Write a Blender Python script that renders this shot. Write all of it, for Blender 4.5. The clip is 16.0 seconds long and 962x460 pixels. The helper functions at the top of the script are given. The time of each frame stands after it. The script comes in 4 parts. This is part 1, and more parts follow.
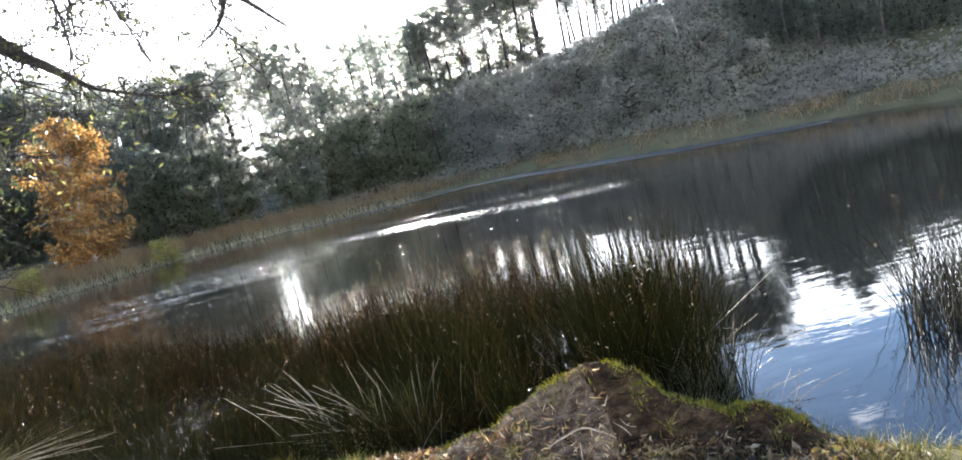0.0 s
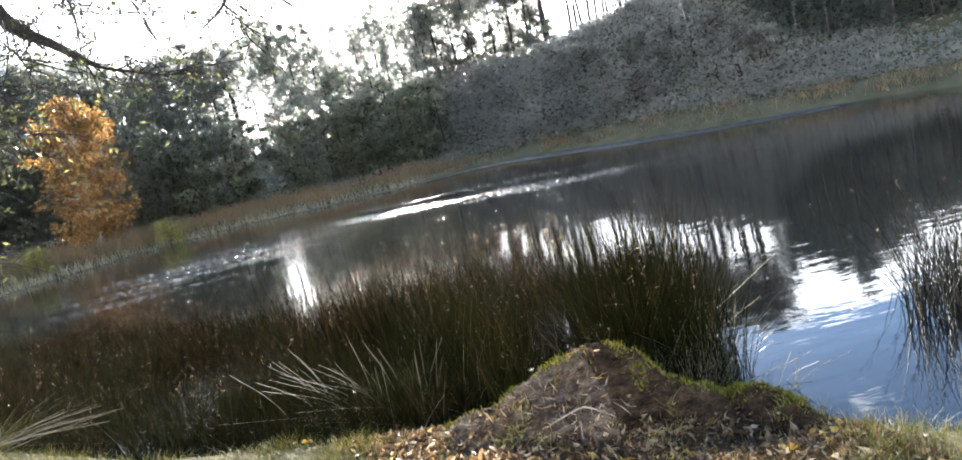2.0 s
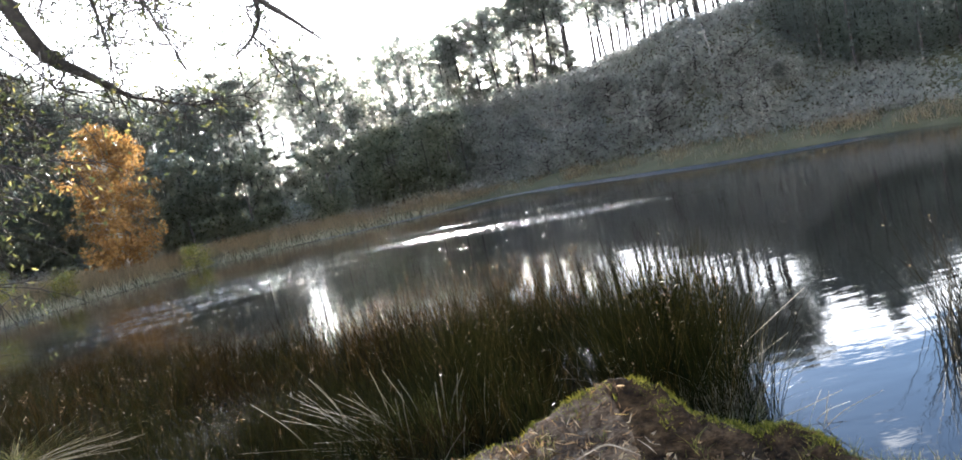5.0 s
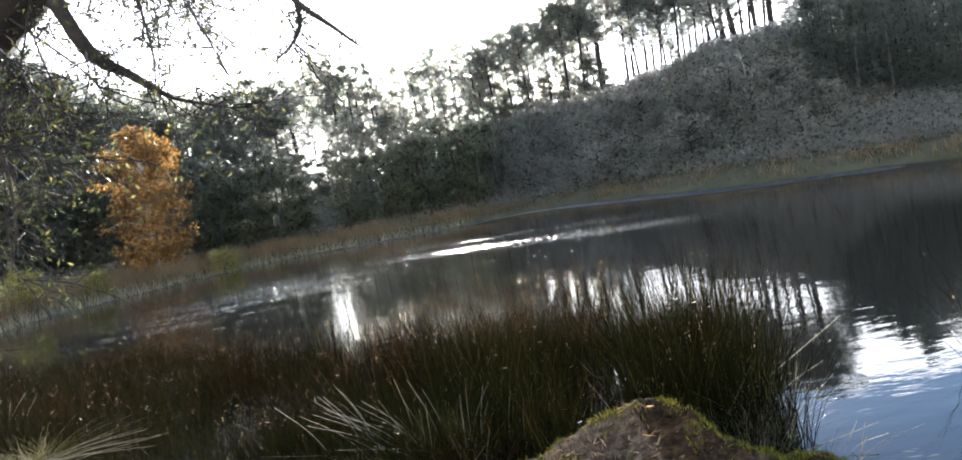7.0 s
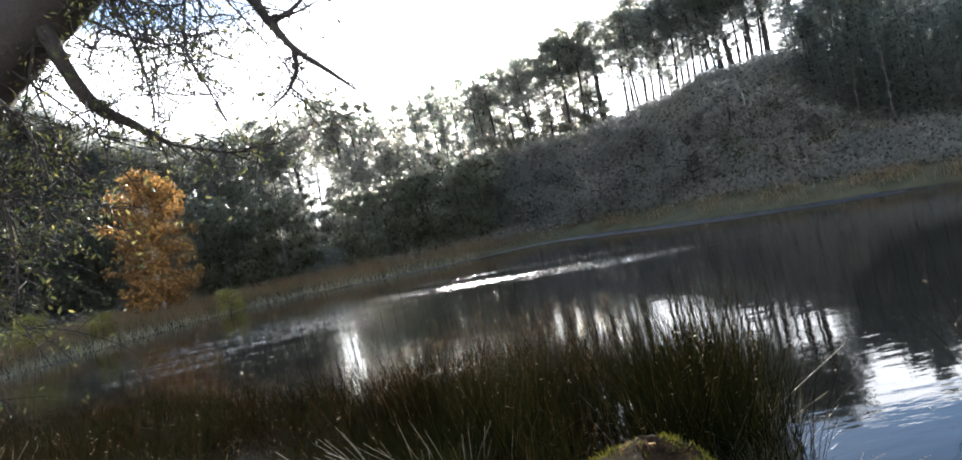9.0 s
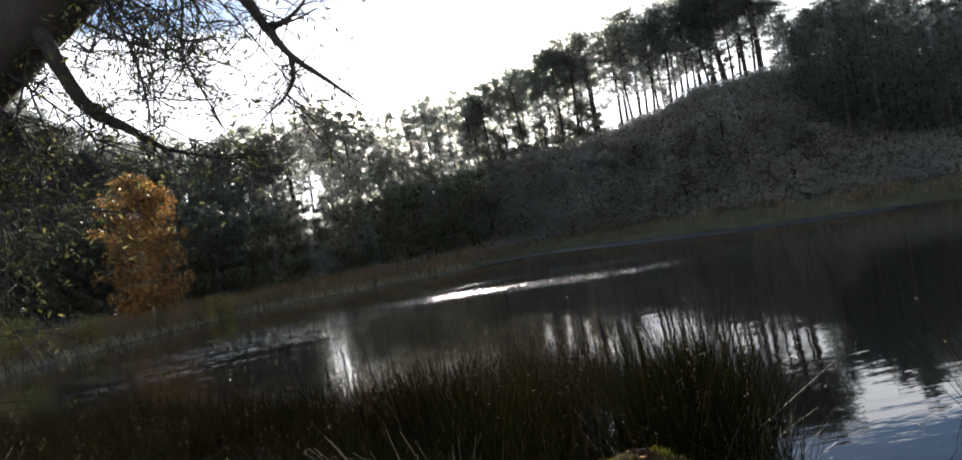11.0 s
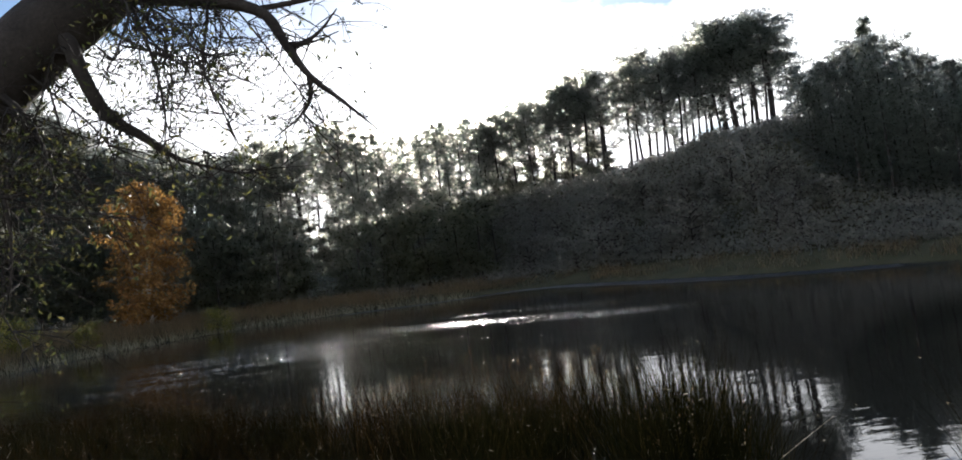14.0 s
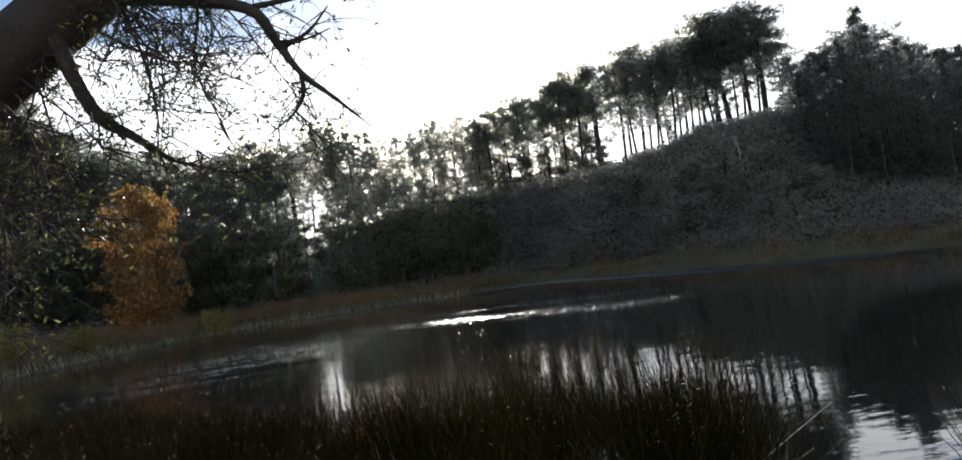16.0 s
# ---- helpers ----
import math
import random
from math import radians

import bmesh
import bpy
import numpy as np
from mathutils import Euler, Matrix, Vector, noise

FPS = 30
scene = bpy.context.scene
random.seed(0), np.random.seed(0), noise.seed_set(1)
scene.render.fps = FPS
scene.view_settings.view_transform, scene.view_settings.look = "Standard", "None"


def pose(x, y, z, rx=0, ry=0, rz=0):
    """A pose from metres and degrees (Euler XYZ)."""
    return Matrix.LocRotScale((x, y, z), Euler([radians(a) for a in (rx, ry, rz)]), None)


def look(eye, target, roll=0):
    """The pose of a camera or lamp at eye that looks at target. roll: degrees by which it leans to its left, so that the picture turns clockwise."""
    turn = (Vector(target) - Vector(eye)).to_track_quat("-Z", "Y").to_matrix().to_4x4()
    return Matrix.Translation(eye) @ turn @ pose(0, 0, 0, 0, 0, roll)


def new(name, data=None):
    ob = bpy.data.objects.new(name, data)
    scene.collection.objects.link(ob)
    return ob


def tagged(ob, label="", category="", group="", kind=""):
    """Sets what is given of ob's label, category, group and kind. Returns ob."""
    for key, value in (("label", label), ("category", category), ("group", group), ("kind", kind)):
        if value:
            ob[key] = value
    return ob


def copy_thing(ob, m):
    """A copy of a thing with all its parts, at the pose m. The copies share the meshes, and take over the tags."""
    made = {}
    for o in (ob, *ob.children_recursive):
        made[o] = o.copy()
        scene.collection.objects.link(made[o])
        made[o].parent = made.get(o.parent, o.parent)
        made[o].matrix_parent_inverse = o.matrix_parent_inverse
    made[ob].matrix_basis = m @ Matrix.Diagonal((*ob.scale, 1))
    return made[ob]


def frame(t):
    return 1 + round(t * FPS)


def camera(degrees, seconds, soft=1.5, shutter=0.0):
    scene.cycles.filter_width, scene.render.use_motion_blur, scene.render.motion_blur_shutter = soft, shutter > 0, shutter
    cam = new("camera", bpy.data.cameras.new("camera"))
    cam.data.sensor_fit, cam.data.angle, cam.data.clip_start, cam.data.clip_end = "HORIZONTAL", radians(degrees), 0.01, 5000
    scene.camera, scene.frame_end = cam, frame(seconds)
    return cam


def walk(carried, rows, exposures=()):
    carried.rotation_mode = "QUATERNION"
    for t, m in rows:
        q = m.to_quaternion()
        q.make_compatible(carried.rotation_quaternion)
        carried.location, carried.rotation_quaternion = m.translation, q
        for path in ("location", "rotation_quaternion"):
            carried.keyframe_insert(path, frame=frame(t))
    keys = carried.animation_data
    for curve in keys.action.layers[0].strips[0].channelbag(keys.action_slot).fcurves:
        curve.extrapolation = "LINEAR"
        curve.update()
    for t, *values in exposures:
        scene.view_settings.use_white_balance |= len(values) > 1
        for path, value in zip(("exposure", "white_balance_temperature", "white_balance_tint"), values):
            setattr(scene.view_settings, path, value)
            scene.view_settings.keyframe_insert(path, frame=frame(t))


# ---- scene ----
cam = camera(67.2, 16.0, soft=1.7)
PATH = [
    (0.0, pose(0.003, 0.004, 1.848, 84.00, 13.65, -4.23)),
    (0.5, pose(0.020, -0.001, 1.860, 82.54, 14.47, -3.13)),
    (1.0, pose(0.006, -0.008, 1.851, 82.45, 14.07, -3.34)),
    (1.5, pose(0.007, -0.011, 1.851, 82.12, 14.82, -4.02)),
    (2.0, pose(0.000, -0.025, 1.839, 82.76, 13.17, -3.85)),
    (2.5, pose(0.012, -0.019, 1.845, 82.50, 14.38, -3.33)),
    (3.0, pose(0.006, -0.018, 1.843, 84.57, 13.43, -2.30)),
    (3.5, pose(0.001, -0.021, 1.841, 84.62, 12.52, -3.28)),
    (4.0, pose(0.001, -0.025, 1.851, 85.56, 12.48, -2.25)),
    (4.5, pose(0.006, -0.015, 1.853, 85.41, 12.97, -2.23)),
    (7.0, pose(-0.034, 0.028, 1.842, 87.03, 10.65, 0.30)),
    (7.5, pose(-0.028, 0.012, 1.841, 87.87, 10.86, -1.07)),
    (8.0, pose(-0.022, 0.004, 1.831, 85.71, 10.55, -0.30)),
    (8.5, pose(-0.002, -0.011, 1.828, 87.82, 10.60, -0.38)),
    (9.0, pose(0.020, 0.015, 1.861, 89.77, 12.05, 0.67)),
    (11.5, pose(0.005, 0.011, 1.866, 90.94, 10.74, -0.02)),
    (12.0, pose(0.005, 0.010, 1.872, 92.41, 10.24, 0.41)),
    (12.5, pose(0.003, 0.008, 1.871, 91.37, 10.74, 0.20)),
    (13.0, pose(0.006, 0.009, 1.869, 90.82, 10.69, 0.30)),
    (13.5, pose(0.006, 0.013, 1.857, 89.77, 10.53, 0.30)),
    (14.0, pose(-0.002, 0.009, 1.863, 92.89, 7.37, 0.31)),
    (14.5, pose(-0.002, 0.012, 1.841, 90.84, 7.65, -0.67)),
    (15.0, pose(-0.001, 0.008, 1.843, 92.04, 8.38, 0.39)),
    (15.5, pose(-0.005, 0.008, 1.841, 92.27, 8.36, 0.25)),
    (16.0, pose(-0.004, 0.006, 1.847, 92.60, 8.50, -0.00)),
]
# The glare of a low sun: the picture darkens as the lens tilts up into the sky.
walk(cam, PATH, exposures=[(0.0, 2.95, 5750, 11), (4.5, 2.95, 5800, 11), (7.0, 2.5, 5850, 11), (9.0, 2.15, 5850, 11), (11.5, 1.0, 5950, 11), (16.0, 0.9, 5950, 11)])

# ---------------------------------------------------------------- world and sun
SUN_AZ, SUN_EL = radians(-1.6), radians(17.0)
world = bpy.data.worlds.new("sky")
scene.world = world
world.use_nodes = True
wn, wl = world.node_tree.nodes, world.node_tree.links
wn.clear()
w_out = wn.new("ShaderNodeOutputWorld")
w_bg = wn.new("ShaderNodeBackground")
w_bg.inputs["Strength"].default_value = 0.072
w_sky = wn.new("ShaderNodeTexSky")
w_sky.sky_type = "NISHITA"
w_sky.sun_disc = False
w_sky.sun_elevation, w_sky.sun_rotation = SUN_EL, SUN_AZ
w_sky.air_density, w_sky.dust_density, w_sky.ozone_density = 1.0, 0.4, 2.4
# broken white cloud over the whole dome
w_co = wn.new("ShaderNodeTexCoord")
w_map = wn.new("ShaderNodeMapping")
w_map.inputs["Scale"].default_value = (2.2, 2.2, 5.0)
w_map.inputs["Location"].default_value = (0.9, 0.4, 0.2)
w_noise = wn.new("ShaderNodeTexNoise")
w_noise.inputs["Scale"].default_value, w_noise.inputs["Detail"].default_value, w_noise.inputs["Roughness"].default_value = 2.6, 8.0, 0.55
w_ramp = wn.new("ShaderNodeValToRGB")
w_ramp.color_ramp.elements[0].position, w_ramp.color_ramp.elements[1].position = 0.52, 0.63
w_mix = wn.new("ShaderNodeMix")
w_mix.data_type = "RGBA"
w_mix.inputs[7].default_value = (17.5, 17.0, 16.3, 1.0)
wl.new(w_co.outputs["Generated"], w_map.inputs["Vector"])
wl.new(w_map.outputs["Vector"], w_noise.inputs["Vector"])
w_sep, w_low, w_add = wn.new("ShaderNodeSeparateXYZ"), wn.new("ShaderNodeMapRange"), wn.new("ShaderNodeMath")
w_low.inputs["From Min"].default_value, w_low.inputs["From Max"].default_value = 0.28, 0.34
w_low.inputs["To Min"].default_value, w_low.inputs["To Max"].default_value = 0.22, -0.10
w_add.operation = "ADD"
wl.new(w_co.outputs["Generated"], w_sep.inputs[0])
wl.new(w_sep.outputs["Z"], w_low.inputs["Value"])
wl.new(w_noise.outputs["Fac"], w_add.inputs[0])
wl.new(w_low.outputs["Result"], w_add.inputs[1])
wl.new(w_add.outputs[0], w_ramp.inputs["Fac"])
wl.new(w_ramp.outputs["Color"], w_mix.inputs[0])
wl.new(w_sky.outputs["Color"], w_mix.inputs[6])
wl.new(w_mix.outputs[2], w_bg.inputs["Color"])
wl.new(w_bg.outputs["Background"], w_out.inputs["Surface"])

sun_data = bpy.data.lights.new("sun", "SUN")
sun_data.energy, sun_data.angle, sun_data.color = 5.0, radians(0.53), (1.0, 0.90, 0.74)
sun = new("sun", sun_data)
SUN_WAY = Vector((math.sin(SUN_AZ) * math.cos(SUN_EL), math.cos(SUN_AZ) * math.cos(SUN_EL), math.sin(SUN_EL)))
sun.matrix_world = look(SUN_WAY * 200, (0, 0, 0))


# ---------------------------------------------------------------- materials
def material(name):
    m = bpy.data.materials.new(name)
    m.use_nodes = True
    n, l = m.node_tree.nodes, m.node_tree.links
    n.clear()
    return m, n, l, n.new("ShaderNodeOutputMaterial")


def ramp(n, stops):
    r = n.new("ShaderNodeValToRGB")
    while len(r.color_ramp.elements) < len(stops):
        r.color_ramp.elements.new(0.5)
    for e, (p, c) in zip(r.color_ramp.elements, stops):
        e.position, e.color = p, (*c, 1)
    return r


def leafy(name, stops, through_light=0.35, rough=0.55, gloss=0.3, tips=None, forward=0.0):
    """Leaves, needles and blades: coloured piece by piece, with light passing through."""
    m, n, l, out = material(name)
    geo = n.new("ShaderNodeNewGeometry")
    r = ramp(n, stops)
    l.new(geo.outputs["Random Per Island"], r.inputs["Fac"])
    info = n.new("ShaderNodeObjectInfo")
    hsv = n.new("ShaderNodeHueSaturation")
    val = n.new("ShaderNodeMapRange")
    val.inputs["To Min"].default_value, val.inputs["To Max"].default_value = 0.75, 1.25
    l.new(info.outputs["Random"], val.inputs["Value"])
    l.new(val.outputs["Result"], hsv.inputs["Value"])
    l.new(r.outputs["Color"], hsv.inputs["Color"])
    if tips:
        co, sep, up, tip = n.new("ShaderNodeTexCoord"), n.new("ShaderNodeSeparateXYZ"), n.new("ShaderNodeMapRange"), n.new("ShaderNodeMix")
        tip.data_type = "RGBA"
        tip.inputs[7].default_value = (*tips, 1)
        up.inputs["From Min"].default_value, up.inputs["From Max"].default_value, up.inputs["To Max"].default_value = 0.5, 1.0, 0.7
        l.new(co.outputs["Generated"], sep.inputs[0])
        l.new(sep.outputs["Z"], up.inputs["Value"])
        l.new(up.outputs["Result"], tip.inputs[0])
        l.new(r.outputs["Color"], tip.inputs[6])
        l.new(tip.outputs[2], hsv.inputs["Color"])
    b = n.new("ShaderNodeBsdfPrincipled")
    b.inputs["Roughness"].default_value = rough
    b.inputs["Specular IOR Level"].default_value = gloss
    t = n.new("ShaderNodeBsdfTranslucent")
    mix = n.new("ShaderNodeMixShader")
    mix.inputs[0].default_value = through_light
    l.new(hsv.outputs["Color"], b.inputs["Base Color"])
    l.new(hsv.outputs["Color"], t.inputs["Color"])
    l.new(b.outputs[0], mix.inputs[1])
    l.new(t.outputs[0], mix.inputs[2])
    if forward:
        # light passing the leaves keeps much of its direction: imitates glare round the sun
        fw, both = n.new("ShaderNodeBsdfRefraction"), n.new("ShaderNodeMixShader")
        fw.inputs["IOR"].default_value, fw.inputs["Roughness"].default_value = 1.15, 0.8
        fw.inputs["Color"].default_value = (0.86, 0.86, 0.82, 1)
        both.inputs[0].default_value = forward
        l.new(mix.outputs[0], both.inputs[1])
        l.new(fw.outputs[0], both.inputs[2])
        l.new(both.outputs[0], out.inputs["Surface"])
    else:
        l.new(mix.outputs[0], out.inputs["Surface"])
    return m


def rough_stuff(name, stops, scale=6.0, fine=60.0, bump=0.02, rough=0.9, gloss=0.25, stretch=(1, 1, 1)):
    """Earth, bark and wood: stains at one scale, grain and relief at another."""
    m, n, l, out = material(name)
    co = n.new("ShaderNodeTexCoord")
    a, c = n.new("ShaderNodeTexNoise"), n.new("ShaderNodeTexNoise")
    a.inputs["Scale"].default_value, a.inputs["Detail"].default_value = scale, 6
    c.inputs["Scale"].default_value, c.inputs["Detail"].default_value = fine, 8
    c.inputs["Roughness"].default_value = 0.7
    add = n.new("ShaderNodeMath")
    add.operation = "ADD"
    half = n.new("ShaderNodeMath")
    half.operation = "MULTIPLY"
    half.inputs[1].default_value = 0.5
    r = ramp(n, stops)
    b = n.new("ShaderNodeBsdfPrincipled")
    b.inputs["Roughness"].default_value = rough
    b.inputs["Specular IOR Level"].default_value = gloss
    bp = n.new("ShaderNodeBump")
    bp.inputs["Strength"].default_value, bp.inputs["Distance"].default_value = 0.8, bump
    mp = n.new("ShaderNodeMapping")
    mp.inputs["Scale"].default_value = stretch
    mp.inputs["Rotation"].default_value = (0.3, 0.5, 0.2) if stretch != (1, 1, 1) else (0, 0, 0)
    l.new(co.outputs["Object"], mp.inputs["Vector"])
    for tex in (a, c):
        l.new(mp.outputs["Vector"], tex.inputs["Vector"])
    l.new(a.outputs["Fac"], add.inputs[0])
    l.new(c.outputs["Fac"], add.inputs[1])
    l.new(add.outputs[0], half.inputs[0])
    l.new(half.outputs[0], r.inputs["Fac"])
    l.new(r.outputs["Color"], b.inputs["Base Color"])
    l.new(half.outputs[0], bp.inputs["Height"])
    l.new(bp.outputs[0], b.inputs["Normal"])
    l.new(b.outputs[0], out.inputs["Surface"])
    return m


def water_surface():
    """Dark peaty water: a mirror, ruffled where the wind touches it."""
    m, n, l, out = material("pond_water")
    co = n.new("ShaderNodeTexCoord")
    mp = n.new("ShaderNodeMapping")
    mp.inputs["Scale"].default_value = (0.4, 1.0, 1.0)
    mp.inputs["Rotation"].default_value = (0, 0, radians(-8))
    l.new(co.outputs["Object"], mp.inputs["Vector"])
    ripple, swell = n.new("ShaderNodeTexNoise"), n.new("ShaderNodeTexNoise")
    ripple.inputs["Scale"].default_value, ripple.inputs["Detail"].default_value = 6.0, 3
    swell.inputs["Scale"].default_value, swell.inputs["Detail"].default_value = 1.3, 2
    wind = n.new("ShaderNodeAttribute")
    wind.attribute_name = "ruffle"
    gust = n.new("ShaderNodeTexNoise")
    gmap = n.new("ShaderNodeMapping")
    gmap.inputs["Scale"].default_value = (0.12, 0.9, 1.0)
    gmap.inputs["Rotation"].default_value = (0, 0, radians(-8))
    l.new(co.outputs["Object"], gmap.inputs["Vector"])
    l.new(gmap.outputs[0], gust.inputs["Vector"])
    gust.inputs["Scale"].default_value, gust.inputs["Detail"].default_value = 1.5, 4
    gr = n.new("ShaderNodeMapRange")
    gr.inputs["From Min"].default_value, gr.inputs["From Max"].default_value = 0.45, 0.57
    l.new(gust.outputs["Fac"], gr.inputs["Value"])
    patchy = n.new("ShaderNodeMath")
    patchy.operation = "MULTIPLY"
    l.new(wind.outputs["Fac"], patchy.inputs[0])
    l.new(gr.outputs["Result"], patchy.inputs[1])
    speck, smap, sr, flake = n.new("ShaderNodeTexNoise"), n.new("ShaderNodeMapping"), n.new("ShaderNodeMapRange"), n.new("ShaderNodeMath")
    smap.inputs["Scale"].default_value = (4.2, 1.0, 1.0)
    speck.inputs["Scale"].default_value, speck.inputs["Detail"].default_value = 2.0, 2
    sr.inputs["From Min"].default_value, sr.inputs["From Max"].default_value = 0.49, 0.57
    sr.inputs["To Min"].default_value, sr.inputs["To Max"].default_value = 0.04, 1.5
    flake.operation = "MULTIPLY"
    l.new(co.outputs["Object"], smap.inputs["Vector"])
    l.new(smap.outputs[0], speck.inputs["Vector"])
    l.new(speck.outputs["Fac"], sr.inputs["Value"])
    l.new(patchy.outputs[0], flake.inputs[0])
    l.new(sr.outputs["Result"], flake.inputs[1])
    force = n.new("ShaderNodeMath")
    force.operation = "MULTIPLY_ADD"
    l.new(flake.outputs[0], force.inputs[0])
    force.inputs[1].default_value, force.inputs[2].default_value = 14.0, 0.36
    l.new(mp.outputs[0], ripple.inputs["Vector"])
    l.new(mp.outputs[0], swell.inputs["Vector"])
    b1, b2 = n.new("ShaderNodeBump"), n.new("ShaderNodeBump")
    b1.inputs["Distance"].default_value, b2.inputs["Distance"].default_value = 0.006, 0.0045
    mul = n.new("ShaderNodeMath")
    mul.operation = "MULTIPLY"
    l.new(ripple.outputs["Fac"], mul.inputs[0])
    l.new(force.outputs[0], mul.inputs[1])
    l.new(mul.outputs[0], b1.inputs["Height"])
    l.new(swell.outputs["Fac"], b2.inputs["Height"])
    l.new(b1.outputs[0], b2.inputs["Normal"])
    b = n.new("ShaderNodeBsdfPrincipled")
    b.inputs["Base Color"].default_value = (0.006, 0.0063, 0.006, 1)
    chop = n.new("ShaderNodeMath")
    chop.operation = "MULTIPLY_ADD"
    l.new(flake.outputs[0], chop.inputs[0])
    chop.inputs[1].default_value, chop.inputs[2].default_value = 0.14, 0.02
    air, fine = n.new("ShaderNodeAttribute"), n.new("ShaderNodeMath")
    air.attribute_name, fine.operation = "breeze", "MULTIPLY_ADD"
    l.new(air.outputs["Fac"], fine.inputs[0])
    fine.inputs[1].default_value = 0.1
    l.new(chop.outputs[0], fine.inputs[2])
    l.new(fine.outputs[0], b.inputs["Roughness"])
    b.inputs["IOR"].default_value = 1.333
    l.new(b2.outputs[0], b.inputs["Normal"])
    l.new(b.outputs[0], out.inputs["Surface"])
    return m


M_WATER = water_surface()
M_GROUND = rough_stuff("rough_ground", [(0.30, (0.045, 0.04, 0.02)), (0.5, (0.088, 0.08, 0.042)), (0.7, (0.13, 0.11, 0.066))], 0.8, 18, 0.05, 1.0, 0.03)
M_EARTH = rough_stuff("peaty_earth", [(0.38, (0.024, 0.015, 0.009)), (0.46, (0.075, 0.05, 0.031)), (0.54, (0.14, 0.10, 0.065)), (0.64, (0.27, 0.205, 0.14))], 11, 70, 0.03, 0.95, 0.1, (0.6, 1.6, 1.6))
# darker twin of the earth, with the mound's front shade in its colour
M_SHADED_EARTH = rough_stuff("shaded_earth", [(0.38, (0.009, 0.005, 0.0025)), (0.48, (0.03, 0.018, 0.009)), (0.58, (0.065, 0.041, 0.021)), (0.7, (0.13, 0.088, 0.046))], 12, 50, 0.05, 0.95, 0.1, (0.7, 0.8, 1.8))
M_BARK = rough_stuff("dark_bark", [(0.3, (0.012, 0.010, 0.009)), (0.55, (0.04, 0.033, 0.027)), (0.75, (0.085, 0.074, 0.06))], 4, 40, 0.02)
M_PINE_BARK = rough_stuff("pine_bark", [(0.3, (0.022, 0.019, 0.017)), (0.55, (0.052, 0.043, 0.037)), (0.75, (0.09, 0.074, 0.062))], 3, 20, 0.02)
M_BIRCH_BARK = rough_stuff("birch_bark", [(0.3, (0.06, 0.05, 0.045)), (0.5, (0.38, 0.35, 0.31)), (0.7, (0.55, 0.52, 0.48))], 3, 14, 0.01)
M_NEEDLE = leafy("pine_needles", [(0.0, (0.058, 0.072, 0.054)), (0.5, (0.09, 0.105, 0.08)), (1.0, (0.14, 0.15, 0.115))], 0.5, 0.8, 0.08, forward=0.48)
M_BROADLEAF = leafy("woodland_leaves", [(0.0, (0.055, 0.064, 0.042)), (0.6, (0.09, 0.10, 0.06)), (1.0, (0.17, 0.15, 0.075))], 0.5, 0.8, 0.1, forward=0.45)
M_GOLD = leafy("golden_leaves", [(0.0, (0.13, 0.065, 0.018)), (0.5, (0.21, 0.112, 0.032)), (1.0, (0.34, 0.20, 0.06))], 0.5)
M_SCRUB = leafy("scrub_leaves", [(0.0, (0.15, 0.142, 0.118)), (0.6, (0.17, 0.16, 0.132)), (1.0, (0.2, 0.183, 0.146))], 0.45, 0.9, 0.03, forward=0.3)
# the brightest share of these leaves has backlight painted into its colour
M_WILLOW = leafy("narrow_leaves", [(0.0, (0.03, 0.04, 0.013)), (0.6, (0.065, 0.075, 0.024)), (0.88, (0.11, 0.105, 0.036)), (1.0, (0.40, 0.35, 0.11))], 0.45)
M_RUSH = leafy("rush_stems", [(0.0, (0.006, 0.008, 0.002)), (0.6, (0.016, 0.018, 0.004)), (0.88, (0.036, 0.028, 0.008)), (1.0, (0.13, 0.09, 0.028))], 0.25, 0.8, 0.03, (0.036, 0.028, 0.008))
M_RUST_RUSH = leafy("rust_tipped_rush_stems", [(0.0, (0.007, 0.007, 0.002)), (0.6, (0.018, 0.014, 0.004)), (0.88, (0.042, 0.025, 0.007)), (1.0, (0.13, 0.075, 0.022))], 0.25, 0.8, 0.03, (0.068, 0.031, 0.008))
M_DARK_RUSH = leafy("dark_rush_stems", [(0.0, (0.010, 0.010, 0.005)), (0.7, (0.03, 0.026, 0.012)), (1.0, (0.10, 0.08, 0.045))], 0.2, 0.5, 0.25)
M_STRAW = leafy("bleached_straw", [(0.0, (0.16, 0.135, 0.09)), (0.6, (0.38, 0.33, 0.23)), (1.0, (0.70, 0.65, 0.51))], 0.45, 0.35, 0.5)
M_SEED = leafy("rush_seed_heads", [(0.0, (0.08, 0.048, 0.022)), (0.6, (0.16, 0.10, 0.05)), (0.9, (0.26, 0.19, 0.10)), (1.0, (0.55, 0.48, 0.33))], 0.4)
M_SEDGE = leafy("autumn_sedge", [(0.0, (0.12, 0.082, 0.042)), (0.5, (0.19, 0.135, 0.07)), (1.0, (0.30, 0.22, 0.12))], 0.45, 0.7, 0.05, forward=0.2)
M_FRINGE = leafy("bleached_reeds", [(0.0, (0.28, 0.24, 0.14)), (0.6, (0.48, 0.42, 0.27)), (1.0, (0.72, 0.66, 0.48))], 0.6, 0.5, 0.3, forward=0.25)
